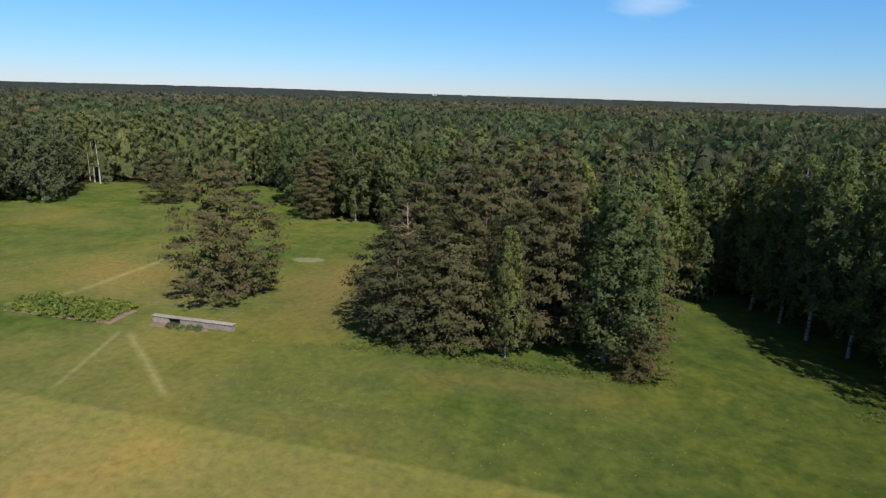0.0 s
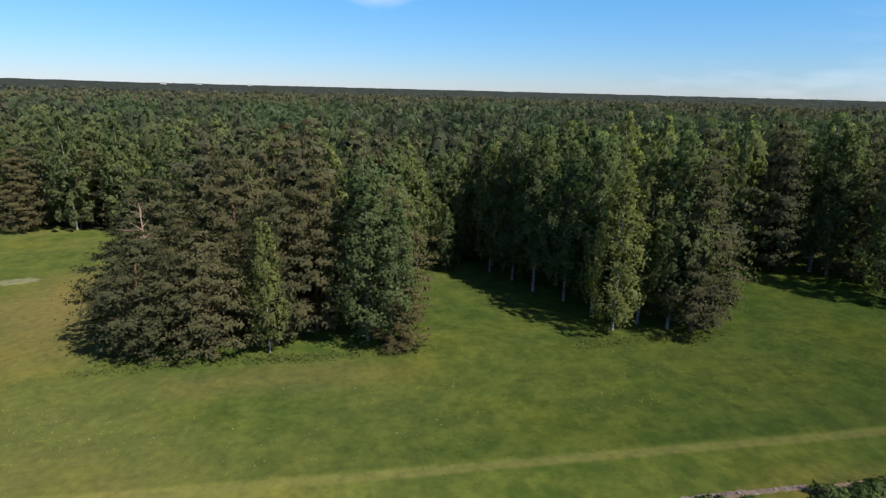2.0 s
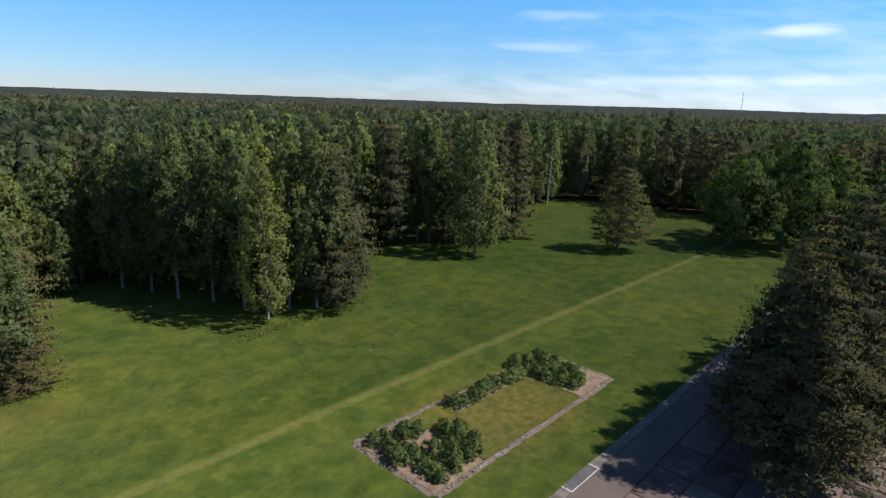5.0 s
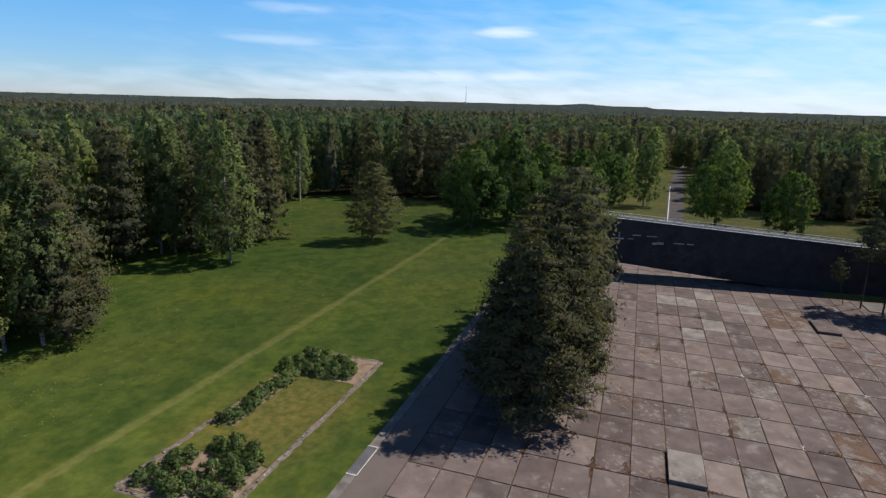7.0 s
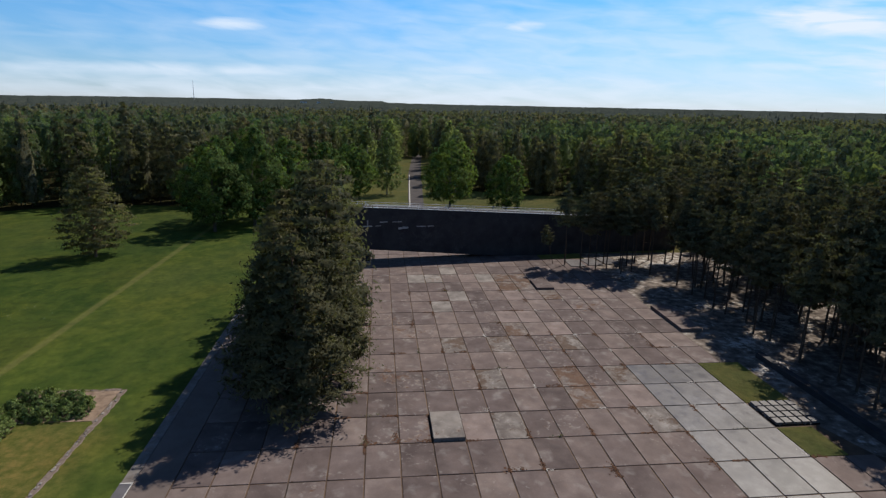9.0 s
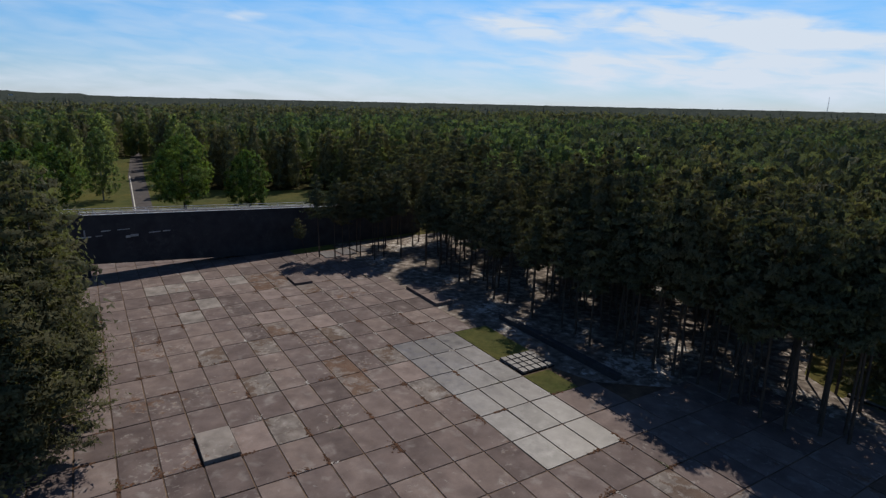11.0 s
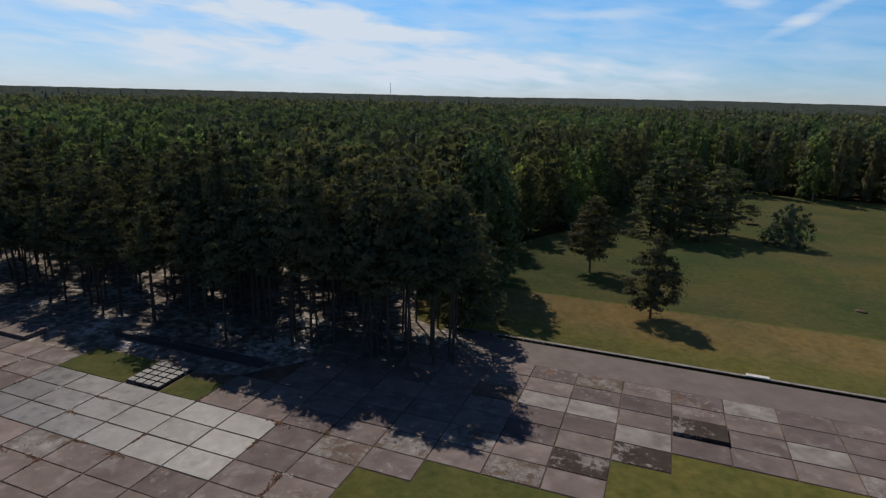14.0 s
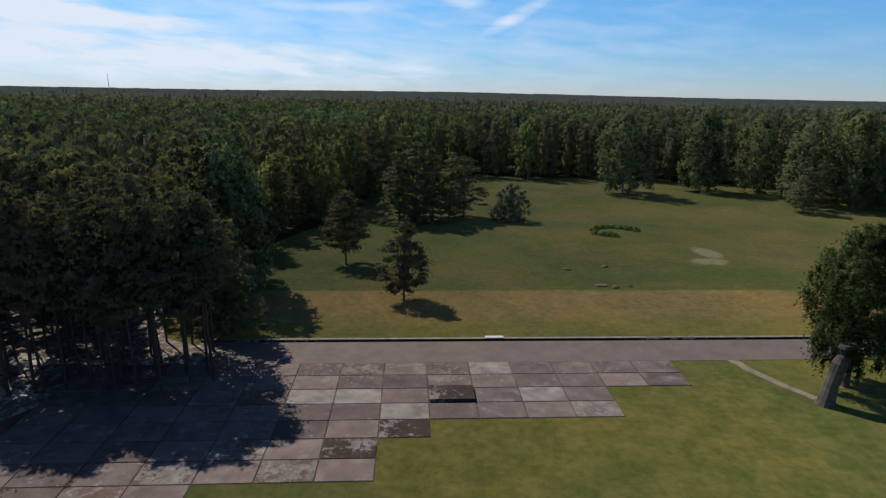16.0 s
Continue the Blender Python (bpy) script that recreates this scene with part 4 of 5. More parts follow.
gx, gy = scatter(6.0, 330)
rad = np.hypot(gx + 44, gy)
ok = ~inside(gx, gy, CLEAR) & (rad < 330)
gx, gy, rad = gx[ok], gy[ok], rad[ok]
dist = edge_distance(gx, gy, CLEAR)
birchy = np.array([noise.noise((a * 0.022, b * 0.022, 3.3)) for a, b in zip(gx, gy)]) + rng.normal(0, 0.16, len(gx)) > np.where(gy < -40, np.where(gx > -30, 0.16, 0.34), np.where(gx > 0, -0.06, 0.06))
seen = (gx > -190) | (gy > 60)
front = (dist < 8.5) & seen & (rad < 260)
pick = np.where(front)[0]
pick = pick[np.argsort(rad[pick])][:145]
for k in pick:
    key = ("edge_birch%d" if birchy[k] else "edge_pine%d") % (k % 4)
    tree(key, gx[k], gy[k], rng.uniform(0.85, 1.15), None, rng.uniform(0.9, 1.1) * (1.22 if gx[k] > 5 and gy[k] > 55 else 1.0))
chosen = np.zeros(len(gx), bool)
chosen[pick] = True


def crown_hearts(xs, ys, hs, wide, low, r, sides, levels):
    """The dense inner mass of each crown, lumpy and tapering to a tip."""
    n = len(xs)
    us = np.linspace(0.0, 0.84, levels)
    ang = np.arange(sides) * 2 * np.pi / sides + r.uniform(0, 6.28, (n, 1, 1)) + np.arange(levels)[None, :, None] * 0.5
    rr = wide[:, None, None] * ((1.0 - us ** 2.6) ** 0.75 * np.minimum(1, 0.7 + 2 * us))[None, :, None] * r.uniform(0.5, 1.2, (n, levels, sides))
    z = (hs[:, None] * (low + (1 - low) * us))[:, :, None] + r.uniform(-1.1, 0.9, (n, levels, sides))
    v = np.stack([xs[:, None, None] + np.cos(ang) * rr, ys[:, None, None] + np.sin(ang) * rr, z], -1).reshape(n, -1, 3)
    tip = np.stack([xs + r.normal(0, 0.5, n), ys + r.normal(0, 0.5, n), hs * (0.94 + 0.03 * low)], -1)[:, None]
    nv = np.stack([np.cos(ang), np.sin(ang), np.zeros_like(ang) + 0.05 + 0.3 * us[None, :, None] + r.uniform(-0.15, 0.35, ang.shape)], -1).reshape(n, -1, 3)
    nv = np.concatenate([nv, np.concatenate([r.normal(0, 0.6, (n, 1, 2)), np.full((n, 1, 1), 0.35)], 2)], 1)
    v = np.concatenate([v, tip], 1)
    k = np.arange(sides)
    f = []
    for lv in range(levels - 1):
        p, q = lv * sides + k, lv * sides + (k + 1) % sides
        f += [np.stack([p, q, q + sides], 1), np.stack([p, q + sides, p + sides], 1)]
    last = (levels - 1) * sides
    f.append(np.stack([last + k, last + (k + 1) % sides, np.full(sides, levels * sides)], 1))
    f = np.concatenate(f)
    per = levels * sides + 1
    faces = (f[None] + (np.arange(n) * per)[:, None, None]).reshape(-1, 3)
    nv = nv * 0.9 + r.normal(0, 0.15, nv.shape)
    nv /= np.linalg.norm(nv, axis=2)[:, :, None]
    return v.reshape(-1, 3), faces, nv.reshape(-1, 3)


def forest_stuff(name, label, xs, ys, leaf, r, clumps, leaves, size, radius, height, low, sides=6, levels=4, heart=0.5, taper=2.2):
    n = len(xs)
    hs = height * r.uniform(0.80, 1.14, n) * np.where(r.uniform(size=n) < 0.04, 1.12, 1.0)
    hs = hs * np.where((xs > 0) & (ys > 50) & (np.hypot(xs + 44, ys) < 240), 1.12, 1.0)
    hs = np.minimum(hs, 25.0 + r.uniform(-1.5, 0.5, n))
    wide = radius * r.uniform(0.75, 1.25, n)
    k = clumps
    u = np.tile(((np.arange(k) + 0.5) / k) ** 0.85, (n, 1)) * 0.99
    az = np.arange(k) * 2.399 + r.uniform(0, 6.28, (n, 1))
    rr = wide[:, None] * (1.0 - u ** taper) ** 0.7 * r.uniform(0.6, 1.1, (n, k))
    cz = hs[:, None] * (low + (1 - low) * u)
    cx, cy = xs[:, None] + np.cos(az) * rr, ys[:, None] + np.sin(az) * rr
    c = np.stack([cx, cy, cz], -1).reshape(-1, 1, 3)
    ball = r.normal(size=(len(c), leaves, 3))
    q = ball * (0.62, 0.62, 0.36) * size
    out = np.stack([np.cos(az), np.sin(az), np.zeros_like(az) + 0.22 + 0.3 * u], -1).reshape(-1, 1, 3) * 0.8 + ball * 0.22
    lv, lf, ln = leaf_tris((c + q).reshape(-1, 3), size, r, out.reshape(-1, 3), 0.4, 0.85, None, 0.05)
    hv, hf, hn = crown_hearts(xs, ys, hs * 0.95, wide * heart, low, r, sides, levels)
    both = np.concatenate([lv, hv]), np.concatenate([lf, hf + len(lv)]), np.concatenate([ln, hn])
    return tagged(new(name, leaf_mesh(name, both, leaf)), label, "forest", kind="stuff")


r2 = np.random.default_rng(11)


def behind(px, py):
    """The quarter to the west, which stays out of sight: kept thinner."""
    a = np.degrees(np.arctan2(py, px + 44)) % 360
    return (a > 146) & (a < 224)


thin = behind(gx, gy) & (r2.uniform(size=len(gx)) < 0.92)
rest = ~chosen & ~thin
near = rest & (dist < 18)
deep = rest & (dist >= 18)
forest_stuff("pine_forest", "dense dark pine forest round the clearing", gx[near & ~birchy], gy[near & ~birchy], STAND_PINE, r2, 27, 14, 1.04, 3.8, 20.5, 0.07, 6, 4, 0.6, 1.9)
forest_stuff("birch_forest", "leafy birch trees mixed through the pine forest", gx[near & birchy], gy[near & birchy], STAND_BIRCH, r2, 27, 14, 1.0, 3.8, 20.5, 0.06, 6, 4, 0.6, 2.3)
forest_stuff("pine_forest", "dense dark pine forest further from the clearing", gx[deep & ~birchy], gy[deep & ~birchy], STAND_PINE, r2, 11, 5, 1.55, 3.8, 20.5, 0.42, 5, 4, 0.68, 1.9)
forest_stuff("birch_forest", "leafy birch trees deeper in the pine forest", gx[deep & birchy], gy[deep & birchy], STAND_BIRCH, r2, 11, 5, 1.55, 3.8, 20.5, 0.42, 5, 4, 0.68, 2.3)
stems = [tube([(a, b, 0), (a, b, 14)], [0.16, 0.08], 3) for a, b in zip(gx[near], gy[near])]
tagged(new("forest_trunks", raw_mesh("forest_trunks", *join(stems), GROVE_BARK)), "straight bare trunks inside the forest", "forest", kind="stuff")
fx, fy = scatter(12.0, 900)
fr = np.hypot(fx + 44, fy)
ok = (fr > 325) & (fr < 740) & ~(behind(fx, fy) & (r2.uniform(size=len(fx)) < 0.85))
forest_stuff("far_forest", "distant pine forest reaching towards the horizon", fx[ok], fy[ok], STAND_PINE, r2, 5, 3, 2.5, 5.4, 20.0, 0.55, 5, 3, 0.75, 1.9)


def canopy():
    rings = np.concatenate([np.linspace(700, 2000, 48), np.linspace(2100, 4700, 24)])
    na = 480
    ang = np.arange(na) * 2 * np.pi / na
    vs = []
    for k, rr in enumerate(rings):
        hill = 9 * np.clip((rr - 2600) / 1600, 0, 1) * np.clip(np.sin(3 * ang + 0.6) + 0.5 * np.sin(7 * ang), 0, 2)
        hill = hill + 15 * np.clip((rr - 2600) / 1200, 0, 1) * (np.exp(-((ang - 0.09) / 0.03) ** 2) + 0.6 * np.exp(-((ang - 0.0) / 0.05) ** 2))
        z = 11.0 + 7.5 * np.clip((rr - 700) / 200, 0, 1) + r2.uniform(-1, 1, na) * 4.0 + hill
        a = ang + r2.uniform(-0.4, 0.4, na) * 2 * np.pi / na
        vs.append(np.stack([np.cos(a) * rr - 44, np.sin(a) * rr, z], 1))
    v = np.concatenate(vs)
    i = np.arange(len(rings) - 1)[:, None] * na
    j = np.arange(na)[None, :]
    jn = (j + 1) % na
    a, b, c, e = i + j, i + jn, i + na + jn, i + na + j
    f = np.concatenate([np.stack([a, e, c], -1).reshape(-1, 3), np.stack([a, c, b], -1).reshape(-1, 3)])
    return v, f


def canopy_material():
    m, t, b = material("hazy_far_canopy", 1.0, 0.0)
    v = coords(t)
    # distance haze is mixed into these greens as extra blue
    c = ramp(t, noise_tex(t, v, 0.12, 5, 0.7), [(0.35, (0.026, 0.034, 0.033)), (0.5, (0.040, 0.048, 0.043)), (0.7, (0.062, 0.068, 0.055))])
    t.links.new(c, b.inputs["Base Color"])
    return m


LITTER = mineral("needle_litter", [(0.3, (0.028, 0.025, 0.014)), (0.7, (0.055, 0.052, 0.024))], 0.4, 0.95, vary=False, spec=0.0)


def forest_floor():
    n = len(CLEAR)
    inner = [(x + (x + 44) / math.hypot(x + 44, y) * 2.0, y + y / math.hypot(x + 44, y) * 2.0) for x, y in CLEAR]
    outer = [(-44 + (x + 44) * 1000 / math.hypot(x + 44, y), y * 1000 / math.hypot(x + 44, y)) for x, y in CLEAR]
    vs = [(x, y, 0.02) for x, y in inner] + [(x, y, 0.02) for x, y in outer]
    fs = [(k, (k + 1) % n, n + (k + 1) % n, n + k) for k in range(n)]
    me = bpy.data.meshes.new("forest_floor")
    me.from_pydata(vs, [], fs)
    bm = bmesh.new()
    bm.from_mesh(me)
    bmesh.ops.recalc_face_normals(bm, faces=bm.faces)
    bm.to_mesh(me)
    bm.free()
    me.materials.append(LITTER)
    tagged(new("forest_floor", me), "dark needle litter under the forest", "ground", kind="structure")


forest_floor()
def treetops(n):
    """Pointed tops of the tallest trees standing out of the far canopy."""
    a, rr = r2.uniform(0, 2 * np.pi, n), r2.uniform(730, 2600, n)
    base = np.stack([np.cos(a) * rr - 44, np.sin(a) * rr, np.full(n, 13.0)], 1)
    top = np.minimum(r2.normal(22.0, 2.6, n), 30.0)
    wide = r2.uniform(1.8, 3.6, n)
    turn = r2.uniform(0, 2 * np.pi, n)
    rim = [base + np.stack([np.cos(turn + q) * wide, np.sin(turn + q) * wide, r2.uniform(-1, 2, n)], 1) for q in (0.0, 1.57, 3.14, 4.71)]
    tip = np.stack([base[:, 0] + r2.normal(0, 0.4, n), base[:, 1] + r2.normal(0, 0.4, n), top], 1)
    v = np.stack(rim + [tip], 1).reshape(-1, 3)
    f = np.array([(0, 1, 4), (1, 2, 4), (2, 3, 4), (3, 0, 4)])
    return v, (f[None] + (np.arange(n) * 5)[:, None, None]).reshape(-1, 3)


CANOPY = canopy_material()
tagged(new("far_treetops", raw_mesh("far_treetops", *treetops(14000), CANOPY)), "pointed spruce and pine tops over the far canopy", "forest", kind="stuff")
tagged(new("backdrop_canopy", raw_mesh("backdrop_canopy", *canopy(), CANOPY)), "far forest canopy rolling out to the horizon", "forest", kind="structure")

# ---- ground and plaza ----
bm = bmesh.new()
bmesh.ops.create_grid(bm, x_segments=60, y_segments=60, size=4800)
me = bpy.data.meshes.new("ground")
bm.to_mesh(me)
bm.free()
me.materials.append(GRASS)
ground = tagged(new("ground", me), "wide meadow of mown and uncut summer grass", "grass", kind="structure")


def sheet(name, label, category, outline, z, mat, thick=0.25):
    bm = bmesh.new()
    top = [bm.verts.new((x, y, z)) for x, y in outline]
    low = [bm.verts.new((x, y, z - thick)) for x, y in outline]
    bm.faces.new(top)
    bm.faces.new(low[::-1])
    for k in range(len(top)):
        n = (k + 1) % len(top)
        bm.faces.new((top[k], low[k], low[n], top[n]))
    bmesh.ops.recalc_face_normals(bm, faces=bm.faces)
    me = bpy.data.meshes.new(name)
    bm.to_mesh(me)
    bm.free()
    me.materials.append(mat)
    return tagged(new(name, me), label, category, kind="structure")


SX, SY = 4.73, 2.98      # pitch of the paving along x and across y


def cell(i, j):
    return (-j - 1) * SX, -j * SX, (-i - 1) * SY, -i * SY


def j_limit(i):
    return 5 if i < 12 else 6 if i < 13 else 9 if i < 15 else 10 if i < 16 else 14 if i < 18 else 16


bed = sheet("plaza_bed", "brown soil bed under the plaza paving", "pavement", [(-5 * SX, 6 * SY), (-5 * SX, -12 * SY), (-6 * SX, -12 * SY), (-6 * SX, -13 * SY), (-9 * SX, -13 * SY), (-9 * SX, -15 * SY), (-10 * SX, -15 * SY), (-10 * SX, -16 * SY),
             (-14 * SX, -16 * SY), (-14 * SX, -18 * SY), (-16 * SX, -18 * SY), (-16 * SX, -20 * SY), (0, -20 * SY), (62, -20 * SY), (62, -11 * SY), (92, -11 * SY), (92, 6 * SY)], 0.02, SOIL)
RAISED = {(2, -1): 0.42, (9, -10): 0.42, (-1, -7): 0.42, (14, -7): 0.5, (14, -6): 0.5, (17, 10): 0.42}
LAWN = {(i, j) for i in (13, 14) for j in (-3, -2, 0)}
GRID = {(13, -1), (14, -1)}
DARK = {(17, 10), (15, 9), (14, 8)}
PALE_CELLS = {(3, -8), (3, -11), (6, -11), (4, -9), (4, -12), (2, -11), (17, 12), (17, 8), (17, 7), (19, 11), (16, 9)}
RUST = {(7, -3), (7, -2), (6, -6), (7, -11), (8, -10), (7, -10), (9, -9), (8, -11)}
WORN = {(4, -1), (8, -5), (9, -3), (9, -1), (4, -3), (3, -5), (5, -5), (13, 5), (14, 6), (16, 13), (19, 8), (12, 4), (13, 7), (17, 6)}


def slab_mesh(name, h, mat):
    lx, ly, b = SX / 2 - 0.055, SY / 2 - 0.055, 0.03
    bm = bmesh.new()
    rings = [[bm.verts.new((sx * (lx - o), sy * (ly - o), z)) for sx, sy in ((-1, -1), (1, -1), (1, 1), (-1, 1))] for o, z in ((0, 0), (0, h - b), (b, h))]
    for lo, hi in zip(rings, rings[1:]):
        for k in range(4):
            bm.faces.new((lo[k], lo[(k + 1) % 4], hi[(k + 1) % 4], hi[k]))
    bm.faces.new(rings[-1])
    me = bpy.data.meshes.new(name)
    bm.to_mesh(me)
    bm.free()
    me.materials.append(mat)
    return me


SLAB_MESH = {"old": slab_mesh("slab", 0.06, SLAB), "new": slab_mesh("slab", 0.06, SLAB_NEW), "dark": slab_mesh("slab", 0.06, SLAB_MOSSY), "rust": slab_mesh("slab", 0.06, SLAB_RUST), "worn": slab_mesh("slab", 0.06, SLAB_WORN), "bloom": slab_mesh("slab", 0.06, SLAB_BLOOM)}
for i in range(-5, 20):
    for j in range(-19, 16):
        if j >= j_limit(i) or (i, j) in LAWN or (i, j) in GRID or (i, j) in RAISED:
            continue
        if j < -13 and i > 10:
            continue
        if i >= 14 and j < 1 or i >= 15 and j < 2:
            continue
        x0, x1, y0, y1 = cell(i, j)
        style = "new" if 10 <= i < 13 and -3 <= j < 3 else "bloom" if (i, j) in PALE_CELLS else "dark" if (i, j) in DARK else "rust" if (i, j) in RUST else "worn" if (i, j) in WORN else "old"
        ob = new("slab", SLAB_MESH[style])
        ob.parent = bed
        ob.matrix_basis = pose((x0 + x1) / 2, (y0 + y1) / 2, 0.02 + rng.uniform(-0.008, 0.012), rng.normal(0, 0.12), rng.normal(0, 0.12), rng.normal(0, 0.15))
for (i, j), h in RAISED.items():
    x0, x1, y0, y1 = cell(i, j)
    m = slab_mesh("raised_slab", h, SLAB_MOSSY if (i, j) in DARK else SLAB_BLOOM if (i, j) == (2, -1) else SLAB)
    ob = tagged(new("raised_slab", m), "raised concrete slab with a dark shaded edge", "slab", "raised slabs on the plaza")
    ob.matrix_basis = pose((x0 + x1) / 2, (y0 + y1) / 2, 0.021)

sheet("grove_floor", "sandy grove floor with fallen needles and painted pale sun dapples", "ground", [(1 * SX, -14 * SY), (66, -14 * SY), (66, -78), (-10, -80), (-15, -67), (-6 * SX, -20.4 * SY), (-2 * SX, -17 * SY), (-1 * SX, -15 * SY)], 0.035, GRAVEL)
sheet("road", "worn grey asphalt road beside the plaza", "road", [(-150, -65.4), (-20, -65.4), (-20, -59.64), (-150, -59.64)], 0.03, ASPHALT)
# the kerb's shaded side is put into the dark body colour, under a paler cap
sheet("road_kerb", "low concrete kerb wall along the road, face shade painted dark", "kerb", [(-150, -66.05), (-20, -66.05), (-20, -65.6), (-150, -65.6)], 0.22, SLAB_DARK, 0.3)
sheet("kerb_cap", "pale worn coping stones on the road kerb", "kerb", [(-150, -66.1), (-20, -66.1), (-20, -65.7), (-150, -65.7)], 0.28, KERB, 0.055)
sheet("avenue_road", "grey asphalt avenue leading into the forest", "road", [(92, -6.5), (122, -9.6), (198, -13.2), (259, -17.8), (300, -21), (300, -26), (259, -22.9), (198, -18.6), (122, -14.2), (92, -12.5)], 0.03, TARMAC)
sheet("road_line", "worn white edge line of the avenue", "road marking", [(92, -6.9), (122, -10.0), (198, -13.6), (198, -13.85), (122, -10.25), (92, -7.15)], 0.036, PALE, 0.03)
sheet("plaza_walk", "smooth worn asphalt walk along the plaza edge", "pavement", [(-23.6, 14.95), (92, 14.95), (92, 17.97), (-23.6, 17.97)], 0.072, ASPHALT, 0.1)
sheet("lawn_kerb", "pale kerb along the plaza lawn edge", "kerb", [(-30, 18.0), (60, 18.0), (60, 18.9), (-30, 18.9)], 0.1, KERB, 0.2)
newer = sheet("lawn_kerb", "newer grey kerb slab with pale rims at the plaza lawn edge", "kerb", [(-8.1, 17.95), (-3.8, 17.95), (-3.8, 18.95), (-8.1, 18.95)], 0.106, SLAB_NEW, 0.2)
for lo, hi in (((-8.1, 17.95, 0.05), (-3.8, 18.05, 0.118)), ((-8.1, 18.06, 0.05), (-7.98, 18.95, 0.118)), ((-3.92, 18.06, 0.05), (-3.8, 18.95, 0.118))):
    part("rim", box_bm(lo, hi, 0.008), PALE, newer, "pale cement rim")

# gate
L0, L1 = Vector((60.8, 5.0, 0)), Vector((68.75, -64.0, 0))
gate = thing("gate_wall", "long dark concrete gate wall raised at one end", "gate", at=L0, turn=math.degrees(math.atan2(L1.y - L0.y, L1.x - L0.x)))
GL, GT = (L1 - L0).length, 2.6
bm = bmesh.new()
prof = [(0.0, 2.75), (0.0, 10.5), (GL, 6.5), (GL, 0.0), (32.0, 0.0), (28.0, 0.35)]
fr = [bm.verts.new((x, 0.0, z)) for x, z in prof]
bk = [bm.verts.new((x, GT, z)) for x, z in prof]
bm.faces.new(fr)
bm.faces.new(bk[::-1])
for k in range(len(prof)):
    n = (k + 1) % len(prof)
    bm.faces.new((fr[k], bk[k], bk[n], fr[n]))
bmesh.ops.recalc_face_normals(bm, faces=bm.faces)
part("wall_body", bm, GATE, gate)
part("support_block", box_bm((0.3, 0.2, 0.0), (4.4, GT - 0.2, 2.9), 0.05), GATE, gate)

# gate trim: coping, rail and weathered marks on the face
part("coping", box_bm((-0.15, -0.08, 0.0), (GL + 0.1, GT + 0.08, 0.14), 0.03), GATE, gate).matrix_basis = Matrix.Translation((0, 0, 10.5)) @ Matrix.Rotation(math.atan2(4.0, GL), 4, "Y")
rail_turn = Matrix.Translation((0, 0, 10.63)) @ Matrix.Rotation(math.atan2(4.0, GL), 4, "Y")
for y0, y1 in ((-0.14, 0.12), (GT - 0.12, GT + 0.14)):
    part("flashing", box_bm((-0.2, y0, 0.012), (GL + 0.15, y1, 0.075), 0.01), METAL, gate, "pale metal flashing along the coping").matrix_basis = rail_turn
for ry in (0.15, GT - 0.15):
    rail = part("handrail", box_bm((0, ry - 0.035, 0.62), (GL * 0.62, ry + 0.035, 0.70), 0.01), METAL, gate, "galvanised steel handrail")
    rail.matrix_basis = rail_turn
    for k in range(22):
        part("rail_post", box_bm((k * 1.95 + 0.05, ry - 0.03, 0.0), (k * 1.95 + 0.12, ry + 0.03, 0.64)), METAL, rail)
for x0, x1, z0, z1 in ((3.2, 5.0, 6.75, 6.95), (4.0, 4.25, 6.9, 8.0), (5.6, 6.6, 6.8, 6.95), (6.4, 7.8, 7.5, 7.68), (8.8, 10.6, 7.5, 7.62), (9.9, 10.6, 6.1, 6.5), (10.6, 11.8, 6.2, 6.6), (13.4, 15.2, 6.5, 6.68), (15.6, 16.8, 6.5, 6.68)):
    part("inscription_bar", box_bm((x0, -0.05, z0), (x1, 0.03, z1), 0.01), PALE, gate)

# lawn patches and block grid set into the paving
for n, (i0, i1, j0, j1) in enumerate(((13, 14.7, -3, -1), (13, 14.2, 0, 1))):
    sheet("lawn_patch", "small square of rough grass set into the paving", "grass", [(-j1 * SX + 0.05, -i1 * SY), (-j0 * SX - 0.05, -i1 * SY), (-j0 * SX - 0.05, -i0 * SY - 0.05), (-j1 * SX + 0.05, -i0 * SY - 0.05)], 0.075, GRASS, 0.08)
grid = thing("stone_block_grid", "raised grid of square stone blocks on a dark plinth", "memorial", at=(2.42, -41.2, 0.02))
part("plinth", box_bm((-2.15, -2.3, 0), (2.15, 2.3, 0.16), 0.02), SLAB_DARK, grid)
block = slab_mesh("block", 0.2, SLAB_NEW)
for v in block.vertices:
    v.co.x *= 0.92 / (SX - 0.08)
    v.co.y *= 0.74 / (SY - 0.08)
for a in range(4):
    for b in range(5):
        ob = new("block", block)
        ob.parent = grid
        ob.matrix_basis = pose(-1.62 + 1.08 * a, -1.84 + 0.92 * b, 0.162)
# the grove's shade on this wall is put into its dark colour
wall = thing("low_wall", "long low concrete wall at the grove edge, coloured dark for shade", "wall", at=(4.8, -47.2, 0.03))
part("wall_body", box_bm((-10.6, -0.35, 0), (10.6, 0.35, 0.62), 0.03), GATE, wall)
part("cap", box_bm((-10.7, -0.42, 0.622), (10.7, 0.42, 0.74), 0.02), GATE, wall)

# sunlit patches of pavement near the gate, put in as added paler slabs
for k, (x, y) in enumerate([(58.4, -38.5), (59.0, -42.0), (59.8, -45.4)]):
    ob = tagged(new("paving_slab", slab_mesh("paving_slab", 0.12, SLAB_NEW)), "added pale slab for a sunlit patch of paving beside the gate", "slab", "pale slabs by the gate")
    ob.matrix_basis = pose(x, y, 0.083, 0, 0, 4 * k)

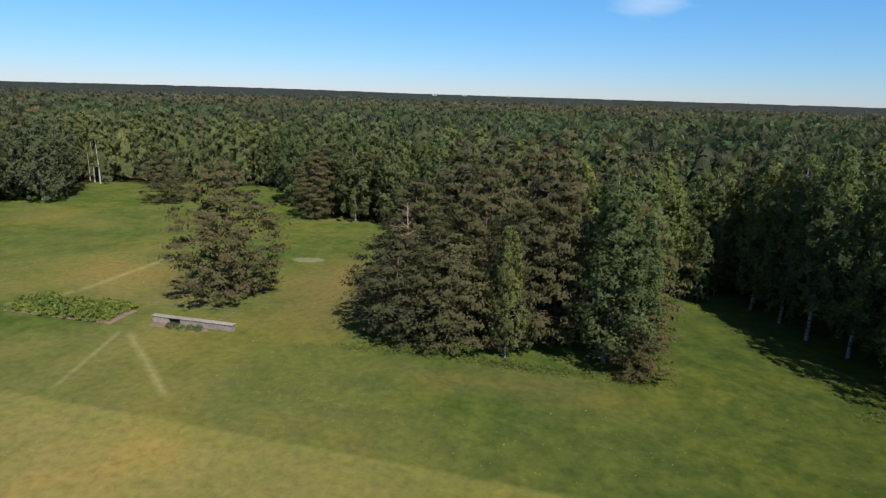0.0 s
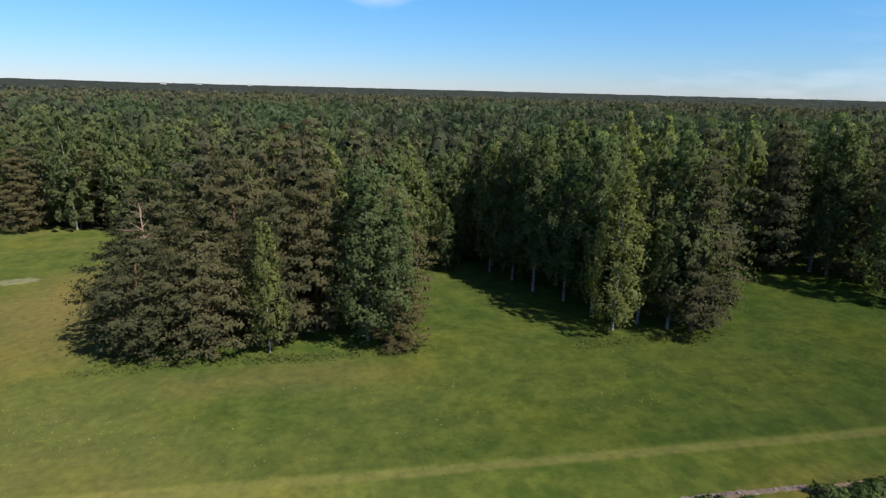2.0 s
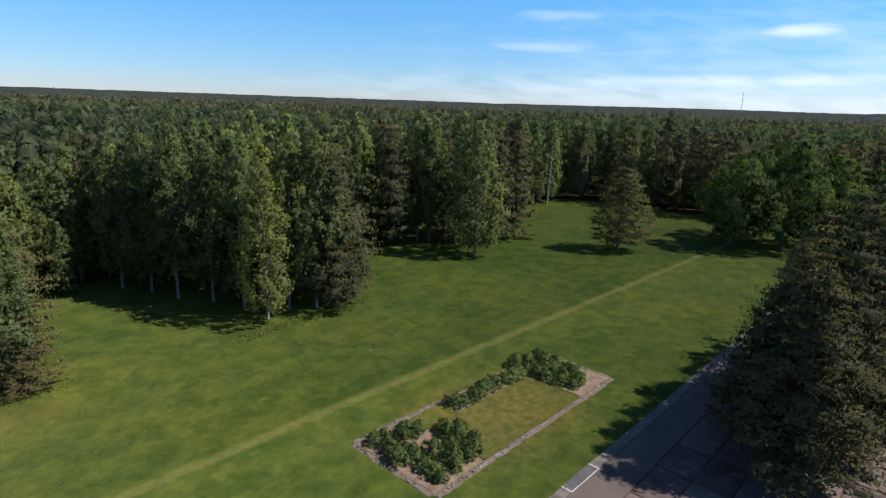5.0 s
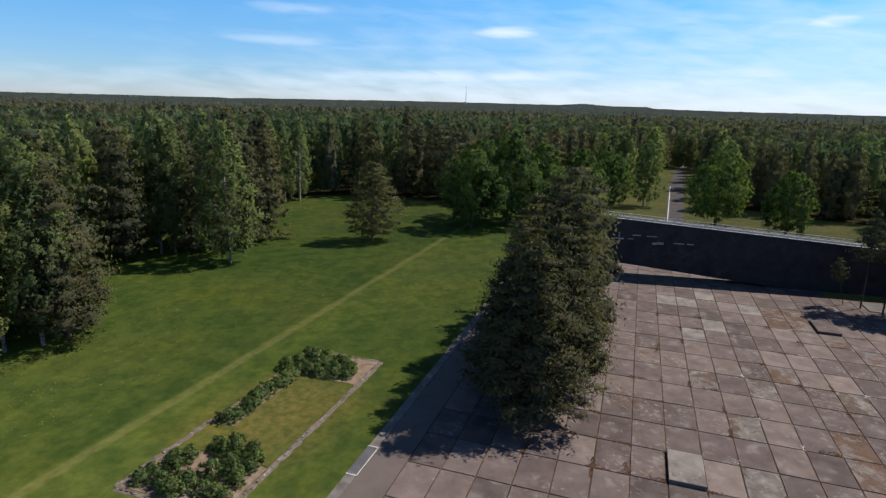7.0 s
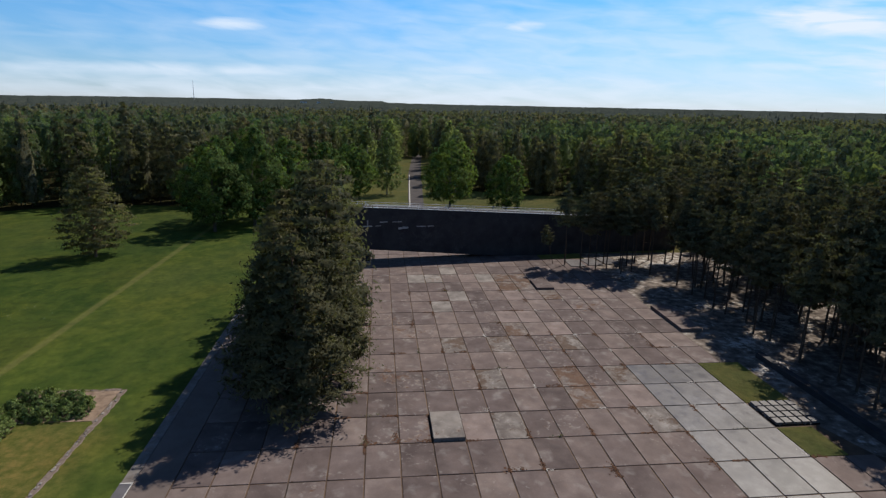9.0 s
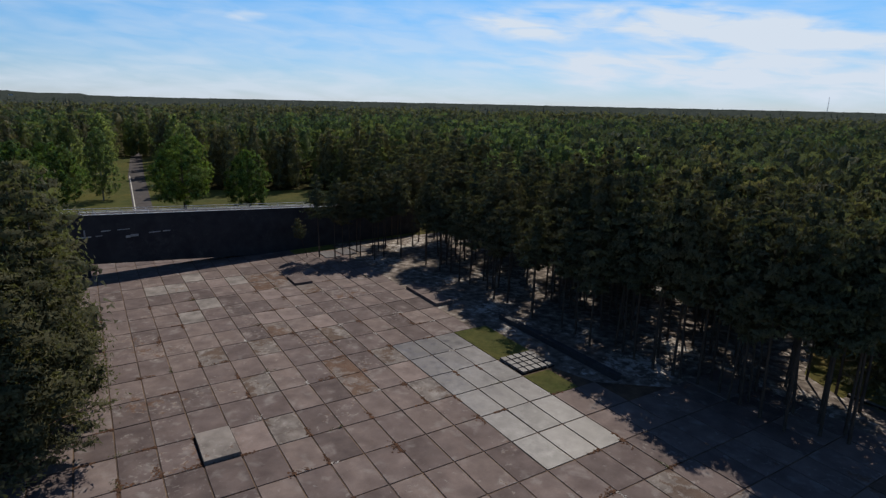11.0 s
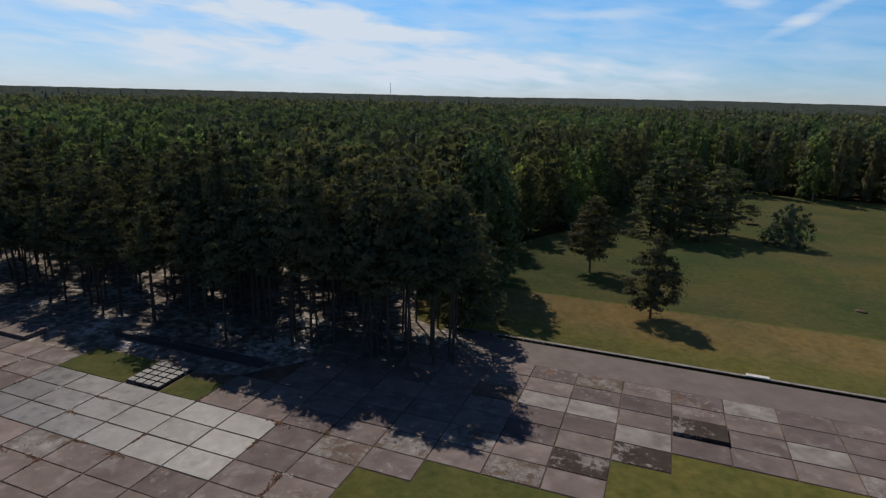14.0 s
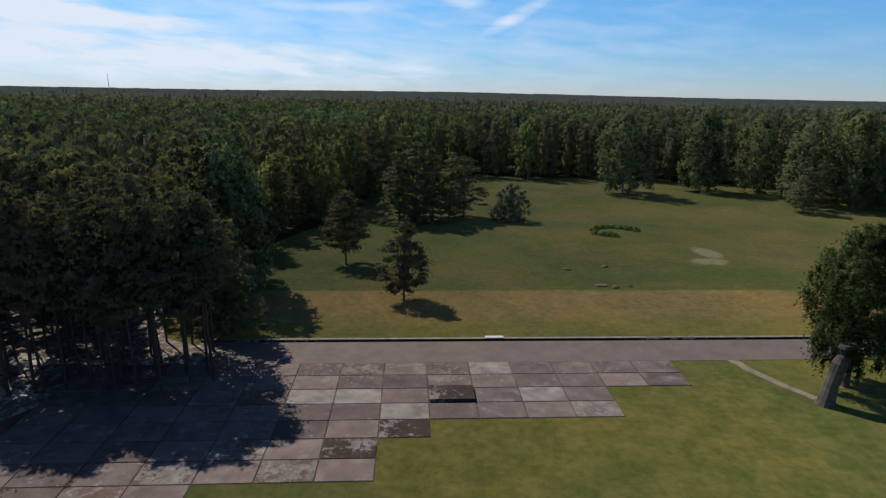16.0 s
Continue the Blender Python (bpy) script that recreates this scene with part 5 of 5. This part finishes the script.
# road kerb cap and path to the statue
ob = tagged(new("kerb_block", slab_mesh("kerb_block", 0.12, PALE)), "white-painted block lying on the kerb", "block")
ob.matrix_basis = Matrix.Translation((-56, -66.0, 0.285)) @ Matrix.Diagonal((0.5, 0.22, 1, 1))
sheet("footpath", "narrow worn sandy footpath across the lawn", "path", [(-83.9, -60.3), (-82.6, -60.3), (-83.6, -56.8), (-85.2, -53.3), (-87.0, -50.4), (-87.8, -50.9), (-86.3, -53.6), (-84.6, -57.2)], 0.02, PATH_SAND, 0.1)


def statue():
    """A leaning stone figure: one plain mesh, lofted from outlines."""
    rings = [(0.0, 0.0, 0.0, 1.15, 0.95), (0.5, -0.03, 0.02, 1.0, 0.8), (2.4, -0.3, 0.1, 0.82, 0.68), (4.2, -0.7, 0.2, 0.9, 0.7), (5.4, -1.0, 0.3, 1.05, 0.72), (6.0, -1.15, 0.34, 0.72, 0.55),
             (6.25, -1.2, 0.36, 0.5, 0.42), (6.9, -1.35, 0.38, 0.58, 0.5), (7.15, -1.42, 0.4, 1.15, 0.7), (7.5, -1.45, 0.4, 1.05, 0.62)]
    bm = bmesh.new()
    loops = []
    for z, ox, oy, rx, ry in rings:
        loops.append([bm.verts.new((ox + rx * math.copysign(abs(math.cos(a)) ** 0.6, math.cos(a)), oy + ry * math.copysign(abs(math.sin(a)) ** 0.6, math.sin(a)), z + 0.05 * noise.noise((a, z, 1))))
                      for a in [k * math.pi / 6 for k in range(12)]])
    for lo, hi in zip(loops, loops[1:]):
        for k in range(12):
            bm.faces.new((lo[k], lo[(k + 1) % 12], hi[(k + 1) % 12], hi[k]))
    bm.faces.new(loops[-1])
    bm.faces.new(loops[0][::-1])
    me = bpy.data.meshes.new("statue")
    bm.to_mesh(me)
    bm.free()
    me.materials.append(STONE)
    ob = tagged(new("statue", me), "tall leaning grey stone statue on the lawn", "statue")
    ob.matrix_basis = pose(-87.6, -49.6, 0.0, 0, 0, 20) @ Matrix(((1, 0, 0.075, 0), (0, 1, 0, 0), (0, 0, 1, 0), (0, 0, 0, 1))) @ Matrix.Diagonal((0.9, 0.8, 0.87, 1))


statue()

# ---- shrub bed on the lawn ----
for outline in ([(6.0, 25.3), (11.9, 25.3), (11.9, 34.7), (6.0, 34.7)], [(-5.4, 31.9), (5.996, 31.9), (5.996, 34.4), (-5.4, 34.4)], [(-15.6, 25.3), (-9.7, 25.3), (-8.9, 29.5), (-10.4, 34.5), (-15.6, 34.6)]):
    sheet("bed_soil", "reddish bare soil of the shrub bed", "soil", outline, 0.03, BEDSOIL, 0.1)
sheet("bed_lawn", "short dry lawn inside the shrub bed", "grass", [(-9.6, 25.35), (5.9, 25.35), (5.9, 31.8), (-5.5, 31.9), (-5.6, 34.2), (-10.3, 34.3), (-8.8, 29.4)], 0.05, GRASS, 0.04)
EDGE_STONES = []
for k in range(5):
    rs = np.random.default_rng(300 + k)
    bm = box_bm((-0.17, -0.11, 0.0), (0.17, 0.11, 0.09), 0.025)
    for vert in bm.verts:
        vert.co += Vector(rs.normal(0, 0.022, 3))
    me = bpy.data.meshes.new("stone")
    bm.to_mesh(me)
    bm.free()
    me.materials.append(KERB)
    EDGE_STONES.append(me)
rk = np.random.default_rng(41)


def stone_edging(label, points, gaps):
    """A row of single worn stones along a line, some of them sunk or lost."""
    row = thing("stone_edging", label, "kerb", "stone edging of the shrub bed", at=(*points[0], 0.0))
    for (x0, y0), (x1, y1) in zip(points, points[1:]):
        length = math.hypot(x1 - x0, y1 - y0)
        n = int(length / 0.42)
        turn = math.degrees(math.atan2(y1 - y0, x1 - x0))
        # crumbled footing with a ragged outline
        m = int(length / 0.5)
        bm = bmesh.new()
        rims = [[bm.verts.new((length * k / m, side * 0.24 + rk.normal(0, 0.06), 0.034 + 0.012 * rk.uniform())) for k in range(m + 1)] for side in (-1, 1)]
        feet = [[bm.verts.new((v.co.x, v.co.y * 1.25, 0.0)) for v in rim] for rim in rims]
        for k in range(m):
            for lo, hi in ((rims[0], rims[1]), (feet[0], rims[0]), (rims[1], feet[1])):
                bm.faces.new((lo[k], lo[k + 1], hi[k + 1], hi[k]))
        footing = part("footing", bm, RUBBLE, row, "crumbled pinkish concrete footing")
        footing.matrix_basis = pose(x0 - points[0][0], y0 - points[0][1], 0, 0, 0, turn)
        for k in range(n):
            if rk.uniform() < gaps:
                continue
            u = (k + 0.5) / n
            ob = new("stone", EDGE_STONES[int(rk.integers(5))])
            ob.parent = row
            ob.matrix_basis = pose(x0 + (x1 - x0) * u - points[0][0] + rk.normal(0, 0.05), y0 + (y1 - y0) * u - points[0][1] + rk.normal(0, 0.07), 0.02 - 0.05 * rk.uniform(), rk.normal(0, 4), rk.normal(0, 4), turn + rk.normal(0, 12))


stone_edging("worn pinkish edging stones in front of the shrub bed", [(-15.8, 25.0), (12.1, 25.0)], 0.4)
stone_edging("sunken grey edging stones behind the shrub bed", [(-15.8, 34.8), (-5.0, 34.5)], 0.7)
stone_edging("pale edging stones at the end of the shrub bed", [(-15.9, 25.3), (-15.9, 34.6)], 0.5)
stone_edging("pale edging stones at the far end of the shrub bed", [(12.1, 25.3), (12.1, 34.6)], 0.6)
SHRUBS = []
for k in range(5):
    wood, lv = tree_data(200 + k, "bush", 1.25, 0.06, 0.92, 46, 22, 0.2, 0.035, 4, 0.0, 0.32, 0.75, 0.85, 18, 0.15)
    SHRUBS.append((raw_mesh("stem", *wood, OAK_BARK, True), leaf_mesh("foliage", lv, SHRUB), leaf_mesh("foliage", lv, HEDGE)))


def shrub(x, y, s, tall, group):
    k = int(rng.integers(5))
    top = thing("shrub", "low rounded dark green shrub in bare soil" if "bed" in group else "low bright green hedge shrub in the grass" if "lawn" in group else "low dark green shrub in the grass", "shrub", group, at=(x, y, 0.0), turn=rng.uniform(0, 360))
    top.scale = (s, s, s * tall)
    stem, dark, bright = SHRUBS[k]
    for nm, me in (("stem", stem), ("foliage", bright if "lawn" in group else dark)):
        ob = new(nm, me)
        ob.parent = top


for x in np.arange(-4.8, 6.0, 1.25):
    shrub(x, 33.0 + rng.uniform(-0.4, 0.4), rng.uniform(0.9, 1.25), rng.uniform(0.75, 1.0), "shrubs of the bed")
for x in np.arange(6.6, 11.4, 1.3):
    for y in np.arange(27.0, 34.6, 1.35):
        if x > 9.8 and y < 29.6 and rng.uniform() < 0.5:
            continue
        shrub(x + rng.uniform(-0.35, 0.35), y + rng.uniform(-0.35, 0.35), rng.uniform(0.75, 1.1), rng.uniform(0.9, 1.15), "shrubs of the bed")
for x, y in [(-14.9, 33.8), (-14.0, 32.6), (-13.2, 33.6), (-12.4, 32.4), (-14.6, 31.6), (-13.4, 31.2), (-11.6, 33.2), (-11.0, 32.2), (-14.8, 30.2), (-13.7, 29.6), (-8.6, 30.6), (-8.0, 29.6), (-9.4, 29.8), (-9.0, 28.6),
             (-10.0, 27.6), (-9.2, 26.6), (-10.6, 26.2), (-11.4, 27.4), (-8.3, 27.6), (-12.4, 26.4), (-13.6, 27.2), (-11.8, 28.6), (-14.6, 26.0), (-14.2, 28.3), (-10.4, 28.8)]:
    shrub(x + rng.uniform(-0.3, 0.3), y + rng.uniform(-0.3, 0.3), rng.uniform(0.7, 1.1), rng.uniform(0.9, 1.25), "shrubs of the bed")

# ---- western memorial plot: hedge, low wall, edging ----
sheet("hedge_soil", "bare soil strip under the hedge", "soil", [(-113, 59.9), (-96.6, 60.0), (-96.6, 64.8), (-113.6, 64.8)], 0.02, BEDSOIL, 0.1)
for x in np.arange(-112, -97.4, 1.5):
    for y in np.arange(60.8, 64.6, 1.25):
        shrub(x + rng.uniform(-0.4, 0.4), y + rng.uniform(-0.3, 0.3), rng.uniform(0.85, 1.3), rng.uniform(0.6, 1.1), "hedge on the lawn")
memorial = thing("memorial_wall", "long low weathered grey wall with a dark gap", "wall", at=(-86.5, 62.4, 0))
for x0, x1 in ((-5.7, -3.3), (-1.7, 1.9), (1.94, 5.6)):
    part("wall_panel", box_bm((x0, -0.3, 0), (x1, 0.3, 0.82), 0.03), TIMBER, memorial)
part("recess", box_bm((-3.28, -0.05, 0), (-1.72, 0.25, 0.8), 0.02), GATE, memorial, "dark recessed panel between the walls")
for x0, x1 in ((-5.8, -2.5), (-2.48, 1.6), (1.62, 5.7)):
    part("cap", box_bm((x0, -0.38, 0.825), (x1, 0.38, 0.93), 0.02), TIMBER, memorial)
sheet("plot_soil", "bare reddish soil and rubble in front of the wall", "soil", [(-91.8, 60.9), (-85.2, 60.7), (-83.8, 61.5), (-84.4, 62.05), (-92.0, 62.05)], 0.025, BEDSOIL, 0.1)
for x, y in [(-89.0, 61.3), (-87.6, 61.2), (-86.2, 61.4), (-85.2, 61.5)]:
    shrub(x, y, rng.uniform(0.5, 0.7), 0.8, "shrubs by the memorial wall")
for x0, y0, x1, y1 in ((-97.2, 68.0, -84.2, 68.7), (-84.6, 64.2, -84.2, 68.7)):
    d = Vector((x1 - x0, y1 - y0, 0))
    n = Vector((-d.y, d.x, 0)).normalized() * 0.07
    sheet("plot_edging", "thin pale stone edging round the plot", "kerb", [(x0 - n.x, y0 - n.y), (x1 - n.x, y1 - n.y), (x1 + n.x, y1 + n.y), (x0 + n.x, y0 + n.y)], 0.05 + 0.004 * (x0 > -90), KERB, 0.15)

# low oval hedge on the heath 
for k in range(22):
    a = k * 2 * math.pi / 22
    if a < 3.3 or a > 6.1:
        continue
    shrub(-92.0 + 5.2 * math.cos(a), -124.8 + 4.2 * math.sin(a), 1.1, 0.6, "hedge ring on the heath")
for x, y in ((-86.6, -122.6), (-87.6, -121.4), (-88.8, -120.8), (-90.2, -120.6), (-88.4, -122.4), (-89.8, -122.0)):
    shrub(x, y, 1.05, 0.65, "hedge ring on the heath")

# small heaps of turned earth on the heath
for k, (x, y, w) in enumerate([(-76.5, -87.0, 1.1), (-78.6, -86.2, 0.8), (-81.0, -86.8, 0.7), (-73.0, -96.0, 0.9), (-80.5, -97.5, 0.7)]):
    bm = bmesh.new()
    bmesh.ops.create_icosphere(bm, subdivisions=2, radius=1.0)
    for vert in bm.verts:
        lump = 1 + 0.28 * noise.noise(vert.co * 2.1 + Vector((7.0 * k, 0, 0)))
        vert.co = Vector((vert.co.x * w * lump, vert.co.y * w * 0.7 * lump, max(vert.co.z * 0.34 * lump, -0.02)))
    me = bpy.data.meshes.new("soil_heap")
    bm.to_mesh(me)
    bm.free()
    me.materials.append(SOIL)
    tagged(new("soil_heap", me), "small heap of dark turned earth in the grass", "soil heap", "soil heaps on the heath").matrix_basis = pose(x, y, 0.0, 0, 0, 50 * k)

# ---- far landmarks ----
for x, y, h in ((2830, 848, 112), (1270, -2707, 84)):
    mast = thing("radio_mast", "tall thin lattice radio mast far beyond the forest", "mast", "radio masts", at=(x, y, 0))
    v, f = tube([(0, 0, 0), (0, 0, h * 0.6), (0, 0, h)], [1.6, 1.2, 0.5], 4)
    ob = new("mast_body", raw_mesh("mast_body", v, f, METAL))
    ob.parent = mast
    for z in (0.45, 0.7, 0.9):
        part("platform", box_bm((-2.2, -2.2, h * z), (2.2, 2.2, h * z + 1.2)), METAL, mast)


def far_house(x, y, w, d, h, turn):
    house = thing("apartment_building", "pale distant building above the forest canopy", "building", "distant buildings", at=(x, y, 0), turn=turn)
    part("wall", box_bm((-w / 2, -d / 2, 0), (w / 2, d / 2, h), 0.1), PLASTER, house)
    part("roof", box_bm((-w / 2 - 0.5, -d / 2 - 0.5, h + 0.01), (w / 2 + 0.5, d / 2 + 0.5, h + 1.0), 0.1), ASPHALT, house)
    for k in range(5):
        for lvl in (3.5, 7.0):
            x0 = -w * 0.42 + k * w * 0.19
            window = part("window", box_bm((x0 - 0.15, -d / 2 - 0.08, h - lvl - 0.15), (x0 + 1.75, -d / 2 + 0.1, h - lvl + 1.75)), PLASTER, house)
            part("pane", box_bm((x0, -d / 2 - 0.12, h - lvl), (x0 + 1.6, -d / 2 - 0.07, h - lvl + 1.6)), GATE, window)


for x, y, w, h in ((-640, 2450, 20, 25.0), (-520, 2480, 24, 25.4), (-330, 2480, 16, 25.0), (2400, 300, 24, 25.2), (2440, 245, 15, 25.6), (2430, 190, 12, 25.3), (1650, 1750, 24, 24.5)):
    far_house(x, y, w, 14, h, math.degrees(math.atan2(y, x + 44)) - 90)

# ---- flowers and tall grass on the meadow ----
def scatter_blades(name, label, category, drifts, size, mat, seed, height):
    """Small leaves or petals in drifts: x, y, spread along x and y, how many."""
    r = np.random.default_rng(seed)
    pts = [np.stack([r.normal(x, sx, n), r.normal(y, sy, n)], 1) for x, y, sx, sy, n in drifts]
    p = np.concatenate(pts)
    p = p[p[:, 1] > 41.3] if "lawn" not in name else p
    c = np.concatenate([p, height * r.uniform(0.3, 1.0, (len(p), 1))], 1)
    v, f, soft = leaf_tris(c, size, r, np.tile(np.array([[0.0, 0.0, 0.7]]), (len(c), 1)), 0.7, 0.7)
    v[:, 2] = np.maximum(v[:, 2], 0.01)
    tagged(new(name, raw_mesh(name, v, f, mat)), label, category, kind="stuff")


YELLOW = mineral("yellow_petals", [(0.3, (0.42, 0.32, 0.02)), (0.7, (0.55, 0.43, 0.03))], 1.0, 0.8, vary=False)
WHITE = mineral("white_petals", [(0.3, (0.5, 0.5, 0.45)), (0.7, (0.65, 0.65, 0.6))], 1.0, 0.8, vary=False)
rf = np.random.default_rng(30)
drifts = [(-66, 52, 4, 3, 420), (-57, 47, 5, 2.5, 200), (-10, 52, 10, 4, 520), (18, 50, 9, 1.2, 300), (12, 54, 6, 0.8, 200), (4, 56, 8, 2, 150), (-110, 76, 9, 3, 500), (-128, 70, 6, 3, 300), (36, 52, 8, 2, 160)]
drifts += [(rf.uniform(-90, 50), rf.uniform(42, 60), 2.5, 1.5, 22) for k in range(40)]
scatter_blades("yellow_flowers", "scattered yellow meadow flowers in loose drifts", "flowers", drifts, 0.06, YELLOW, 31, 0.35)
scatter_blades("white_flowers", "scattered small white meadow flowers", "flowers", [(rf.uniform(-80, 40), rf.uniform(42, 61), 2.2, 1.0, 7) for k in range(40)], 0.075, WHITE, 32, 0.35)
scatter_blades("lawn_flowers", "small yellow flowers in the mown lawn", "flowers", [(rf.uniform(-95, -35), rf.uniform(30, 39), 2.5, 1.5, 16) for k in range(26)], 0.06, YELLOW, 34, 0.1)
STRAW = leaf_material("tall_grass", (0.062, 0.082, 0.024), (0.092, 0.108, 0.033), (0.14, 0.14, 0.052), 0.15)
scatter_blades("tall_grass", "pale weeds and tall grass round the tree clumps", "grass", [(rf.uniform(-66, -30), 62.4 + rf.uniform(-0.6, 1.0), 1.2, 0.45, 34) for k in range(44)] + [(rf.uniform(-12, 6), 61.0 + rf.uniform(-0.5, 1.0), 1.2, 0.5, 30) for k in range(30)], 0.26, STRAW, 33, 0.4)

# ---- crumbs of concrete and earth, and weeds, along the paving joints ----
rj = np.random.default_rng(77)


def joint_litter(name, label, category, clusters, per, spread, size, mat, height):
    spots = []
    for k in range(clusters):
        i, j = int(rj.integers(-2, 14)), int(rj.integers(-9, 5))
        along = rj.uniform(0, 1, per) ** 2 * spread
        cx, cy = -j * SX, -i * SY
        if rj.uniform() < 0.5:
            p = np.stack([cx + along * rj.choice([-1, 1]), cy + rj.normal(0, 0.09, per) + 0.05], 1)
        else:
            p = np.stack([cx + rj.normal(0, 0.09, per), cy + along * rj.choice([-1, 1])], 1)
        if rj.uniform() < 0.35:
            p += np.abs(rj.normal(0, 0.28, (per, 2)))
        spots.append(p)
    p = np.concatenate(spots)
    c = np.concatenate([p, 0.095 + height * rj.uniform(0, 1, (len(p), 1))], 1)
    v, f, soft = leaf_tris(c, size, rj, np.tile(np.array([[0.0, 0.0, 1.0]]), (len(c), 1)), 0.25 if height < 0.05 else 0.8, 0.8)
    v[:, 2] = np.maximum(v[:, 2], 0.088)
    tagged(new(name, raw_mesh(name, v, f, mat)), label, category, kind="stuff")


CRUMB = mineral("dark_earth_crumbs", [(0.3, (0.045, 0.026, 0.018)), (0.7, (0.115, 0.062, 0.040))], 1.5, 0.95, vary=False, spec=0.05)
LIME = mineral("lime_crumbs", [(0.3, (0.28, 0.26, 0.245)), (0.7, (0.42, 0.40, 0.38))], 1.5, 0.9, vary=False, spec=0.1)
joint_litter("earth_crumbs", "dark earth crumbs along the paving joints", "debris", 95, 46, 1.5, 0.19, CRUMB, 0.02)
joint_litter("lime_crumbs", "pale chips of broken concrete on the paving", "debris", 26, 26, 0.9, 0.13, LIME, 0.02)
joint_litter("joint_weeds", "small weeds growing in the paving joints", "weeds", 16, 40, 1.3, 0.14, STRAW, 0.16)
